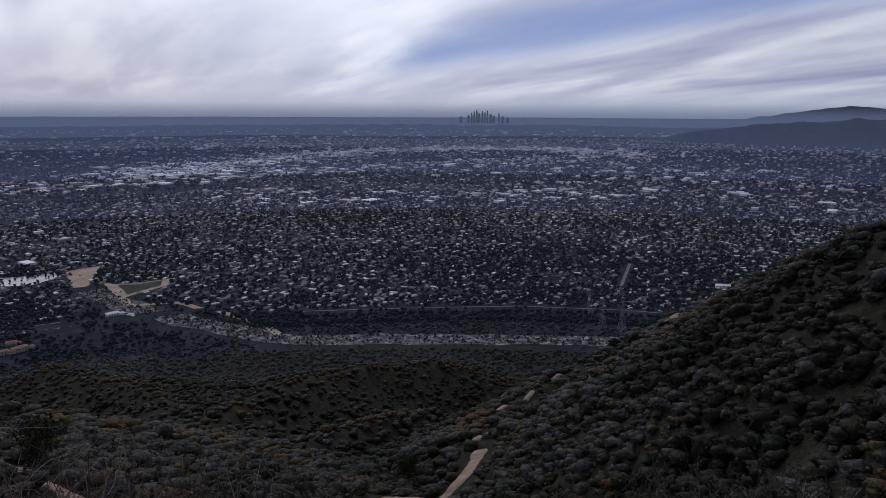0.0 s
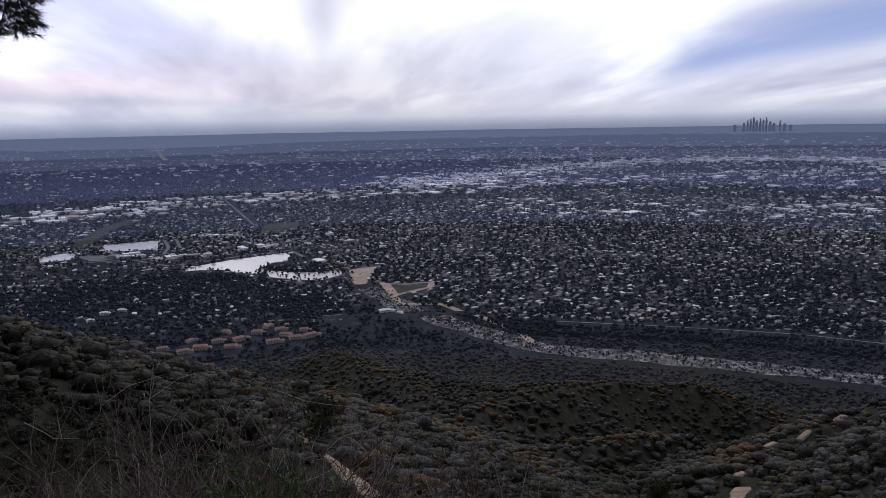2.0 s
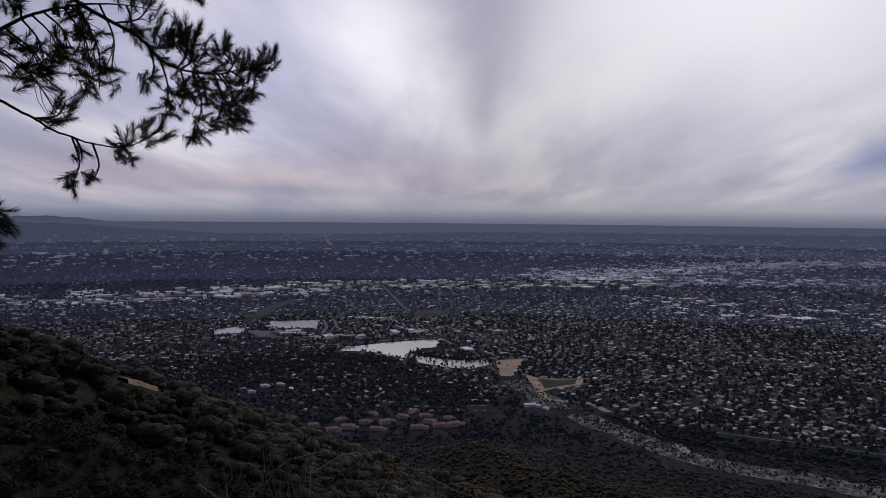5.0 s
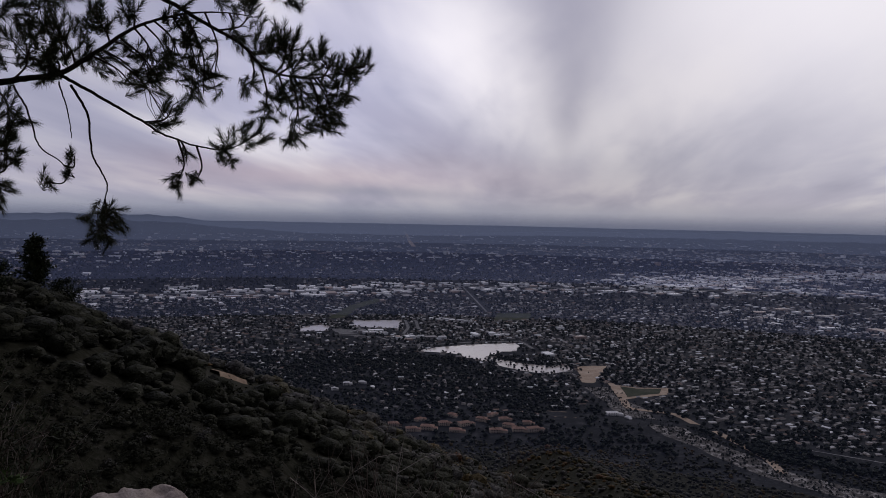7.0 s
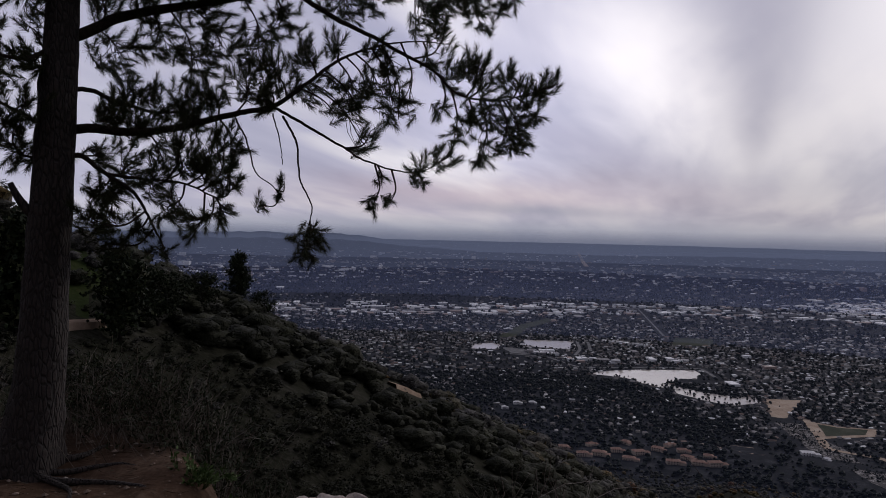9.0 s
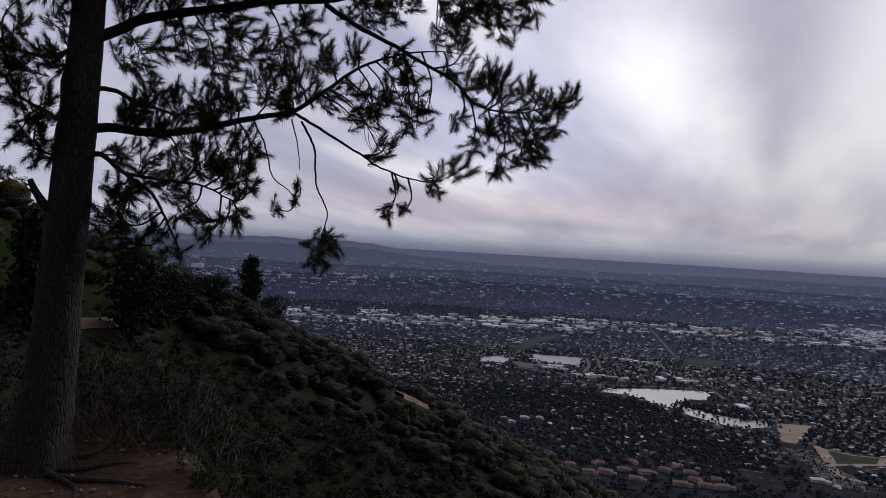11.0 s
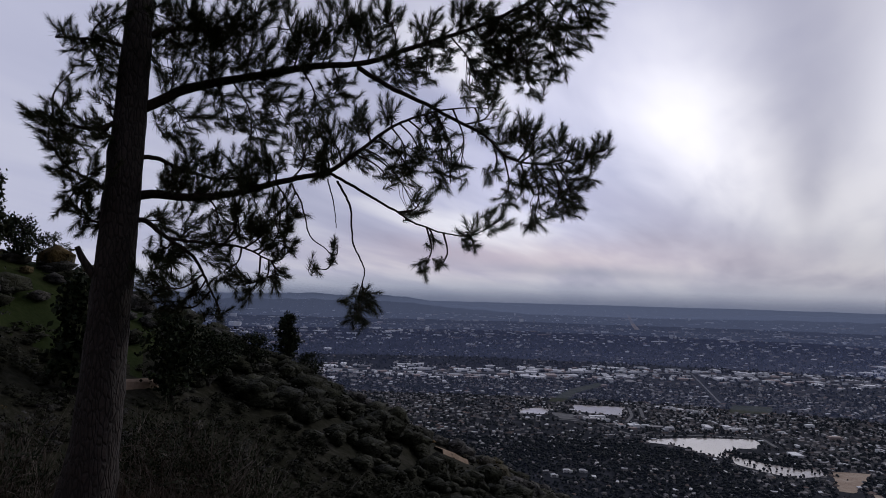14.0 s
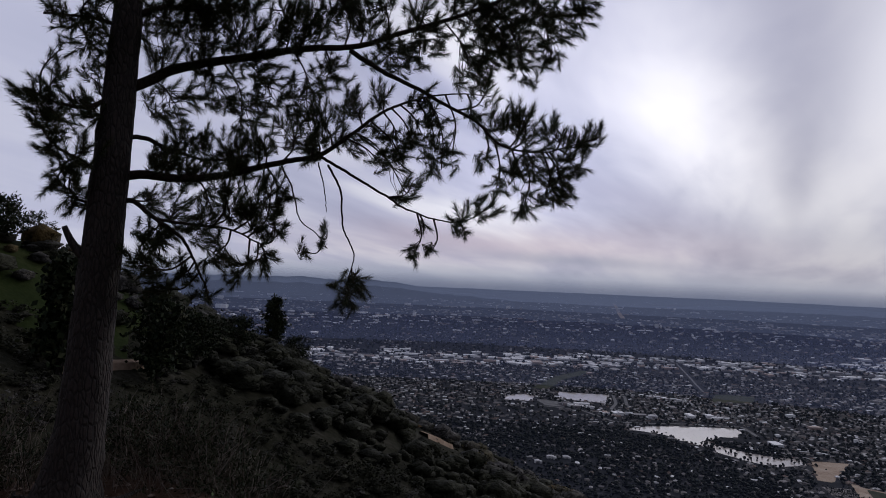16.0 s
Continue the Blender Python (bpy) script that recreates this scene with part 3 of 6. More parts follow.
VILLAS = [(-5.7, -17.1, 22, 13, 6.5, 8), (-7.0, -16.95, 26, 15, 7, -10), (-8.3, -16.6, 20, 12, 6, 15), (-10.0, -16.6, 24, 16, 6.5, 30), (-11.4, -16.2, 22, 13, 6, -15), (-12.6, -17.05, 26, 14, 6, 12),
          (-13.6, -16.6, 22, 13, 6, -20), (-14.4, -16.9, 24, 13, 6, 10), (-15.6, -16.85, 26, 14, 7.5, 25), (-4.2, -16.7, 20, 12, 6, 5)]
VILLAS += [(-9.3, -17.1, 24, 13, 5, -5), (-15.1, -16.3, 18, 11, 5, 0), (-6.3, -16.3, 18, 11, 5, 40), (-12.2, -15.8, 20, 11, 5, 60), (-9.0, -15.9, 18, 12, 5, -35), (-13.2, -16.1, 20, 12, 5, 15)]
WHITES = [(-0.4, -13.4, 17, 11, 6, 5), (-1.6, -13.3, 15, 8, 5, 0), (0.6, -13.8, 12, 9, 6, 20), (-21.8, -15.0, 26, 16, 6, 20), (-23.0, -15.2, 12, 9, 5, -30), (-69.6, -13.1, 36, 20, 6, 10)]


def city_lots():
    """House places on a street grid, thinned with distance."""
    out = []
    for x0, pitch_u, pitch_v, dmin, dmax, grow in ((0, 14.5, 27, 1100, 2600, 0.64), (1, 22, 40, 2600, 4600, 0.85), (2, 46, 70, 4600, 9000, 1.5)):
        n = int(dmax * 1.05 / pitch_u)
        m = int(dmax * 1.05 / pitch_v)
        U, Vv = np.meshgrid(np.arange(-n, n) * pitch_u, np.arange(-m, m) * pitch_v)
        U, Vv = U.ravel().astype(float), Vv.ravel().astype(float)
        cell = lattice(np.floor(U / 420).astype(np.int64), np.floor(Vv / 420).astype(np.int64), 77)
        swap = cell > 0.62
        U = U + rng.uniform(-0.5, 0.5, len(U)) * pitch_u
        Vv = Vv + rng.uniform(-0.42, 0.42, len(U)) * pitch_v
        bend = 40 * fbm(U / 600, Vv / 600, 2, 61)
        px, py = U * GX[0] + (Vv + bend) * GY[0], U * GX[1] + (Vv + bend) * GY[1]
        D, az = np.hypot(px, py), np.degrees(np.arctan2(-px, py))
        keep = (D > dmin) & (D < dmax) & (az > -92) & (az < 46) & beyond_wash(px * 0.93, py * 0.93)
        px, py, D, az, swap = px[keep], py[keep], D[keep], az[keep], swap[keep]
        # wooded quarter in the west, mixed cover elsewhere
        wood = step(az, -20, -13) * (1 - step(D, 1850, 2300)) * 0.34 + 0.34 * step(fbm(px / 170, py / 170, 4, 71), -0.05, 0.3) + 0.10
        wood = wood + 0.72 * step(D, 2800, 3700) * (0.6 + 0.4 * step(az, -40, -15))
        ok = (rng.random(len(px)) > wood) & free(px, py, 6)
        out.append(np.stack([px, py, np.full(len(px), grow), swap.astype(float)], -1)[ok])
    return np.concatenate(out)


lots = city_lots()
order = np.argsort(np.hypot(lots[:, 0], lots[:, 1]))
lots = lots[order]
lot_turn = GRID + np.where(lots[:, 3] > 0, math.pi / 2, 0) + rng.choice([0, math.pi / 2], len(lots), p=[0.75, 0.25]) + rng.uniform(-0.4, 0.4, len(lots))
lot_pick = rng.choice(len(HOUSES), len(lots), p=[0.26, 0.26, 0.2, 0.1, 0.18])
lot_size = rng.uniform(0.8, 1.2, len(lots)) * lots[:, 2]
SINGLE = 260


def single_houses():
    """The nearest houses, each a thing of its own."""
    kinds = {}
    for k, (tv, tf, nw) in enumerate(HOUSES):
        wallm = grid_mesh("wall", tv[:8], tf[:nw], [M_wall_one])
        roofm = grid_mesh("roof", tv[8:], tf[nw:] - 8, [M_roof_one])
        kinds[k] = (wallm, roofm)
    labels = ["low gabled bungalow among dark trees", "hip-roofed bungalow among dark trees", "long gabled ranch house among trees", "two-storey hip-roofed house among trees", "large hip-roofed house among trees"]
    for i in range(SINGLE):
        x, y, z, s = plain(lots[i, 0], lots[i, 1])
        e = new("house")
        k = int(lot_pick[i])
        e.matrix_world = pose(float(x), float(y), float(z), 0, 0, math.degrees(lot_turn[i])) @ Matrix.Scale(float(lot_size[i]), 4)
        tagged(e, labels[k], "house", "houses by the river bed")
        for nm, me in zip(("wall", "roof"), kinds[k]):
            o = new(nm, me)
            o.parent = e


def by_object(name, stops, rough):
    m, N, b = material(name)
    N.put(N.ramp(N.node("ShaderNodeObjectInfo").outputs["Random"], stops, "CONSTANT"), b.inputs["Base Color"])
    b.inputs["Roughness"].default_value = rough
    return m


M_roof_one = by_object("roof_shingle", [(0.0, (0.13, 0.12, 0.12)), (0.2, (0.20, 0.18, 0.17)), (0.4, (0.28, 0.26, 0.25)), (0.55, (0.20, 0.13, 0.10)), (0.68, (0.36, 0.34, 0.33)), (0.86, (0.50, 0.49, 0.48))], 0.75)
M_wall_one = by_object("stucco", [(0.0, (0.48, 0.45, 0.40)), (0.35, (0.62, 0.58, 0.53)), (0.7, (0.38, 0.33, 0.29))], 0.9)
single_houses()


def many_houses():
    L = lots[SINGLE:]
    x, y, z, s = plain(L[:, 0], L[:, 1])
    V, F, who, fid = stamp([(tv, tf) for tv, tf, _ in HOUSES], lot_pick[SINGLE:], np.stack([x, y, z], -1), lot_size[SINGLE:] * s, lot_turn[SINGLE:])
    pick = lot_pick[SINGLE:]
    nw = np.array([n for _, _, n in HOUSES])
    fw = who[F[:, 0]]
    idx = (fid >= nw[pick[fw]]).astype(np.int32)
    ob = new("houses", grid_mesh("houses", V, F, [M_wall, M_roof], idx))
    tagged(ob, "thousands of low houses with grey and tan roofs among trees", "houses", kind="stuff")


many_houses()


def tree_template(seed, rings, seg):
    """A lumpy low crown: rings of corners pushed in and out."""
    r = np.random.default_rng(seed)
    v = [(0, 0, 0.05)]
    for i in range(rings):
        a = math.pi * (i + 1) / (rings + 1)
        for k in range(seg):
            b = 2 * math.pi * (k + 0.5 * (i % 2)) / seg
            q = 0.5 * math.sin(a) * r.uniform(0.68, 1.28)
            v.append((q * math.cos(b), q * math.sin(b), 0.55 - 0.5 * math.cos(a) * r.uniform(0.85, 1.15)))
    v.append((0, 0, 1.1))
    f = []
    for k in range(seg):
        n = (k + 1) % seg
        f.append((0, 1 + n, 1 + k))
        for i in range(rings - 1):
            p, q = 1 + i * seg, 1 + (i + 1) * seg
            f += [(p + k, p + n, q + n), (p + k, q + n, q + k)]
        f.append((1 + (rings - 1) * seg + k, 1 + (rings - 1) * seg + n, len(v) - 1))
    return np.array(v), np.array(f)


def city_trees():
    def cast(n, d0, d1, seed, p, a0=-84, a1=44):
        r = np.random.default_rng(seed)
        az = r.uniform(a0, a1, n)
        D = np.sqrt(r.uniform(d0 ** 2, d1 ** 2, n))
        px, py = -np.sin(np.radians(az)) * D, np.cos(np.radians(az)) * D
        dens = 0.55 + 0.45 * step(fbm(px / 200, py / 200, 3, 81), -0.2, 0.25)
        belt = near_line(px, py, RIM_ROAD) < 90
        ok = (beyond_wash(px, py) | ((az > -27) & (D > 1110) & (az < 2))) & free(px, py, 2) & ((r.random(n) < dens * p) | belt)
        for back in (25, 50):
            ok &= free(px * (1 + back / D), py * (1 + back / D), -4)
        for v in VILLAS + WHITES:
            vx, vy = flat(v[0], v[1])
            for back in (0, 20, 40):
                ok &= np.hypot(px * (1 + back / D) - vx, py * (1 + back / D) - vy) > 13
        return px[ok], py[ok]

    def fringe():
        r = np.random.default_rng(33)
        P = []
        for poly, n, wide in ((POND[6:] + POND[:1], 70, 9), (POND_D, 120, 22), ([POND_D[0], POND_D[3]], 60, 22), (POND_B, 30, 10), (POND_C + POND_C[:1], 26, 8)):
            p = np.array(poly)
            k, t = r.integers(0, len(p) - 1, n), r.random(n)[:, None]
            P.append(p[k] * (1 - t) + p[k + 1] * t + r.normal(0, wide, (n, 2)))
        return tuple(np.concatenate(P).T)

    def wash_scrub():
        r = np.random.default_rng(34)
        p = np.array(WASH[:9])
        k, t = r.integers(0, len(p) - 1, 1500), r.random(1500)[:, None]
        return tuple((p[k] * (1 - t) + p[k + 1] * t + r.normal(0, 17, (1500, 2))).T)

    sets = [cast(25000, 1100, 1900, 5, 0.95), cast(31000, 1900, 3200, 6, 0.9), cast(22000, 3200, 6500, 8, 0.9), fringe(), cast(9000, 1130, 1850, 15, 1.0, -18, 30), cast(2600, 1150, 1262, 16, 1.0, -74, -32), wash_scrub()]
    T1 = [tree_template(s, 2, 4) for s in range(8)]
    T2 = [tree_template(s + 20, 1, 5) for s in range(6)]
    for i, ((px, py), temps, lo, hi) in enumerate(zip(sets, (T1, T2, T2, T1, T1, T1, T2), (4, 5, 8, 3, 4, 4, 1.5), (10.5, 12, 18, 8, 10, 10, 5))):
        r = np.random.default_rng(40 + i)
        n = len(px)
        x, y, z, s = plain(px, py)
        size = r.uniform(lo, hi, n) * s
        V, F, who, _ = stamp(temps, r.integers(0, len(temps), n), np.stack([x, y, z], -1), size, r.uniform(0, 6.3, n), size * r.uniform(0.5, 0.95, n))
        t = np.clip(r.normal(0.4, 0.25, n), 0, 1)
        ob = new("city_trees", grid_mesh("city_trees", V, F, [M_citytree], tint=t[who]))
        tagged(ob, "dark evergreen street and garden trees between houses", "trees", kind="stuff")


city_trees()


def big_roofs():
    """Shops, works and offices with flat roofs along the freeway and in the far centre."""
    r = np.random.default_rng(12)
    P = []
    for pts, n, wide in ((FREEWAY, 1300, 230), (STRIP_FAR, 1900, 340), (on_map([(-30, -6.5), (-48, -7.2), (-60, -6.0)]), 160, 260), (on_map([(34, -3.4), (8, -3.2), (-40, -2.2)]), 420, 1300), (on_map([(36, -1.9), (0, -1.8), (-40, -1.7), (-70, -1.9)]), 700, 2600), (on_map([(-50, -4.4), (-66, -5.2), (-80, -6.0)]), 260, 900), (on_map([(-8, -8.4), (-14, -8.9), (-22, -9.8)]), 34, 130), (on_map([(0.2, -9.2), (-2.5, -9.4), (-4.6, -9.9)]), 44, 24), (on_map([(-7, -8.25), (-10.5, -8.35)]), 26, 14), (on_map([(-5, -9.75), (-9, -9.6), (-14, -9.3)]), 26, 40)):
        p = np.array(pts)
        k = r.integers(0, len(p) - 1, n)
        t = r.random(n)[:, None]
        q = p[k] * (1 - t) + p[k + 1] * t + r.normal(0, wide, (n, 2)) * 0.6
        P.append(q)
    q = np.concatenate(P)
    az = np.degrees(np.arctan2(-q[:, 0], q[:, 1]))
    q = q[free(q[:, 0], q[:, 1], 14) & (az > -90) & (az < 46) & beyond_wash(q[:, 0], q[:, 1])]
    n = len(q)
    x, y, z, s = plain(q[:, 0], q[:, 1])
    box = np.array([(-.5, -.3, -.3), (.5, -.3, -.3), (.5, .3, -.3), (-.5, .3, -.3), (-.5, -.3, 1), (.5, -.3, 1), (.5, .3, 1), (-.5, .3, 1)])
    box2 = box * np.array([1, 0.6, 1])
    bf = np.array(tri([(4, 5, 6, 7), (0, 1, 5, 4), (1, 2, 6, 5), (2, 3, 7, 6), (3, 0, 4, 7)]))
    D = np.hypot(q[:, 0], q[:, 1])
    size = np.minimum(r.lognormal(3.45, 0.5, n), 95) * (0.5 + 0.5 * step(D, 2500, 3100) + 0.25 * step(D, 3500, 7000) + 0.4 * step(D, 7000, 14000)) * s
    tall = r.uniform(4, 9, n) * s * np.where(r.random(n) < 0.06 * step(D, 5000, 6500), 3.5, 1)
    V, F, who, _ = stamp([(box, bf), (box2, bf)], r.integers(0, 2, n), np.stack([x, y, z], -1), size, GRID + r.choice([0, math.pi / 2], n), tall)
    ob = new("commercial_buildings", grid_mesh("commercial_buildings", V, F, [M_flat]))
    tagged(ob, "flat-roofed pale shops, works and offices in long strips", "buildings", kind="stuff")


big_roofs()


# ---- chaparral on the slopes ----
def shrub_template(seed, leaves, leaf, core=5):
    """Leaf sprays scattered through a lumpy dome, over a rough inner mass."""
    r = np.random.default_rng(seed)
    V, F = [], []
    lumps = [(r.normal(0, 0.2), r.normal(0, 0.2), r.uniform(0.2, 0.5), r.uniform(0.2, 0.34)) for _ in range(5)]
    for _ in range(leaves):
        lx, ly, lz, lr = lumps[r.integers(0, 5)]
        d = r.normal(0, 1, 3)
        d /= np.linalg.norm(d)
        if d[2] < -0.3:
            d[2] *= -1
        c = np.array((lx, ly, lz)) + d * lr * r.uniform(0.75, 1.15)
        t = np.cross(d, r.normal(0, 1, 3))
        t /= np.linalg.norm(t)
        b = np.cross(d, t) + d * r.uniform(-0.2, 0.4)
        q = leaf * r.uniform(0.6, 1.4)
        n = len(V)
        V += [c - t * q * 0.5, c + t * q * 0.5, c + b * q]
        F.append((n, n + 1, n + 2))
    if core:
        tv, tf = tree_template(seed, 1, core)
        n = len(V)
        V += list(tv * np.array((0.62, 0.62, 0.34)))
        F += [tuple(np.array(f) + n) for f in tf]
    return np.array(V), np.array(F)


TRAILS = [([polar(-40.5, 92), polar(-42.7, 110), polar(-45, 124), polar(-48.4, 132), polar(-50, 137), polar(-50.6, 145), polar(-51, 158)], 1.6),
          ([polar(-11.5, 84), polar(-13.5, 80), polar(-15.5, 76), polar(-17, 70), polar(-18.5, 66.5), polar(-20.5, 62)], 0.8),
          ([polar(37, 53.2), polar(35, 54.3), polar(33, 55.8), polar(31.4, 57.6)], 0.32),
          ([polar(9.7, 84), polar(8.9, 88), polar(7.9, 92)], 0.85),
          ([polar(-66.0, 232), polar(-67.6, 238)], 3.0), ([polar(-59.5, 290), polar(-61.5, 286)], 3.0),
          ([polar(-52.3, 212), polar(-53.1, 221)], 0.8), ([polar(-54.6, 232), polar(-55.3, 243)], 0.8), ([polar(-50.4, 168), polar(-51.0, 178)], 0.8), ([polar(-56.8, 256), polar(-57.5, 264)], 0.8)]


def brush(name, n, r0, r1, temps, lo, hi, seed, label, cover=1.0):
    r = np.random.default_rng(seed)
    az = r.uniform(-88, 50, n)
    D = np.sqrt(r.uniform(r0 ** 2, r1 ** 2, n))
    px, py = -np.sin(np.radians(az)) * D, np.cos(np.radians(az)) * D
    bare = fbm(px / 22, py / 22, 3, 91)
    ok = (r.random(n) < np.where(bare > 0.25, 0.7, 1.0) * cover) & ~beyond_wash(px, py) & (near_line(px, py, WASH) > 25) & (near_line(px * (1 + 30 / D), py * (1 + 30 / D), WASH) > 25) & ((az < -27) | (D < 1120)) & (pad_mask(px, py) < 0.05) & (~meadow(px, py) | (r.random(n) < 0.45))
    for k, (line, half) in enumerate(TRAILS):
        ok &= near_line(px, py, line) > half + (4.2 if k == 3 else 3.4 if k == 0 else 1.3)
    px, py, az, D = px[ok], py[ok], az[ok], D[ok]
    if r1 > 1000:
        # the gardens of the villas are kept clear
        ok = np.ones(len(px), bool)
        for v in VILLAS + WHITES:
            vx, vy = flat(v[0], v[1])
            for back in (0, 18, 36):
                ok &= np.hypot(px * (1 + back / D) - vx, py * (1 + back / D) - vy) > 20
        px, py, az, D = px[ok], py[ok], az[ok], D[ok]
    # lee sides of the ridges are thinly grown
    top = land(px, py) + hi * 0.6
    lee = np.zeros(len(px), bool)
    for f in np.linspace(0.3, 0.97, 34):
        lee |= land(px * f, py * f) > EYE + (top - EYE) * f
    ok = ~lee | (r.random(len(px)) < 0.1)
    px, py, az, D = px[ok], py[ok], az[ok], D[ok]
    n = len(px)
    z = land(px, py)
    size = lo + (hi - lo) * r.random(n) ** 1.8
    V, F, who, _ = stamp(temps, r.integers(0, len(temps), n), np.stack([px, py, z - 0.08 * size], -1), size, r.uniform(0, 6.3, n), size * r.uniform(0.45, 0.85, n))
    # humps get a paler tint and hollows a darker one, to bring out relief
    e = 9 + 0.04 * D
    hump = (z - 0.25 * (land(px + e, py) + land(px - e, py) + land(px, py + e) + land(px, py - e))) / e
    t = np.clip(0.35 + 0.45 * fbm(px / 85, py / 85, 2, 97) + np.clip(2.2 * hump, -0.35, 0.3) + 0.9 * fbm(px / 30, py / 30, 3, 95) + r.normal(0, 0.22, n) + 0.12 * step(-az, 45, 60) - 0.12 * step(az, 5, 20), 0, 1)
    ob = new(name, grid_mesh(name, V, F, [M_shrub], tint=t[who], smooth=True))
    tagged(ob, label, "shrubs", kind="stuff")


def thicket_template(seed, lumps, rings, seg, leaves, leaf):
    """A rounded shrub seen from afar: several uneven leafy masses grown together, with loose sprays on them."""
    r = np.random.default_rng(seed)
    V, F, n = [], [], 0
    for k in range(lumps):
        tv, tf = tree_template(seed * 17 + k, rings, seg)
        a, q = r.uniform(0, 6.3), r.uniform(0.1, 0.30) * (k > 0)
        w = r.uniform(0.45, 0.75) if k else 0.85
        V.append(tv * np.array((w, w, w * r.uniform(0.7, 1.0))) + np.array((q * math.cos(a), q * math.sin(a), 0)))
        F.append(tf + n)
        n += len(tv)
    if leaves:
        sv, sf = shrub_template(seed + 5, leaves, leaf, 0)
        V.append(sv * np.array((1.0, 1.0, 1.15)))
        F.append(sf + n)
    return np.concatenate(V), np.concatenate(F)


S1 = [shrub_template(s, 95, 0.1) for s in range(6)]
S2 = [thicket_template(s + 30, 3, 2, 5, 34, 0.09) for s in range(7)]
S3 = [thicket_template(s + 60, 2, 2, 5, 10, 0.10) for s in range(7)]
S4 = [thicket_template(s + 90, 2, 2, 4, 0, 0) for s in range(7)]
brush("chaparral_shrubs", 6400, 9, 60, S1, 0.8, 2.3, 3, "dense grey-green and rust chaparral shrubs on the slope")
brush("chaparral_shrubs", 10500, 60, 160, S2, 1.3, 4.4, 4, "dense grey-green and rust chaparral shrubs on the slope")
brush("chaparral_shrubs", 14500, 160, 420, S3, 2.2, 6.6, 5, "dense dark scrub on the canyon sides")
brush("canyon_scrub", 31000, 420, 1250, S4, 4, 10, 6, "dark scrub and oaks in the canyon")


def trail(pts, half, label):
    """A bench of bare dirt along the slope."""
    p = np.array(pts)
    s = np.concatenate([[0], np.cumsum(np.hypot(*np.diff(p, axis=0).T))])
    n = max(6, int(s[-1] / 1.2))
    q = np.linspace(0, s[-1], n)
    cx, cy = np.interp(q, s, p[:, 0]), np.interp(q, s, p[:, 1])
    for _ in range(6):
        cx[1:-1] = (cx[:-2] + 2 * cx[1:-1] + cx[2:]) / 4
        cy[1:-1] = (cy[:-2] + 2 * cy[1:-1] + cy[2:]) / 4
    tx, ty = np.gradient(cx), np.gradient(cy)
    L = np.hypot(tx, ty)
    nx, ny = -ty / L, tx / L
    w = half * (1 + 0.7 * fbm(q / 4, q * 0 + half, 3, 101))
    cols = np.array([-1.5, -1.0, -0.5, 0, 0.5, 1.0, 1.5])
    X, Y = cx[:, None] + nx[:, None] * w[:, None] * cols, cy[:, None] + ny[:, None] * w[:, None] * cols
    Z = 0.6 * land(X, Y) + 0.4 * land(cx, cy)[:, None] + 0.42 + 0.06 * fbm(X, Y, 3, 103)
    Z[:, [0, -1]] = land(X[:, [0, -1]], Y[:, [0, -1]]) - 0.9
    m = len(cols)
    v = np.stack([X, Y, Z], -1).reshape(-1, 3)
    i, j = np.meshgrid(np.arange(n - 1), np.arange(m - 1), indexing="ij")
    a = i * m + j
    f = np.stack([a, a + m, a + m + 1, a + 1], -1).reshape(-1, 4)
    tagged(new("dirt_trail", grid_mesh("dirt_trail", v, f, [M_trail], smooth=True)), label, "trail", kind="structure")


for (pts, half), label in zip(TRAILS, ("pale dirt hiking trail bending round a spur", "pale dirt hiking trail among shrubs", "pale dirt fire road across the hillside", "bare dirt landing on the shoulder of the ridge", "bare patch on the ridge top", "bare patch on the ridge", "pale bare rock on the spur", "pale bare rock on the spur", "pale bare rock on the spur", "pale bare rock on the spur")):
    trail(pts, half, label)


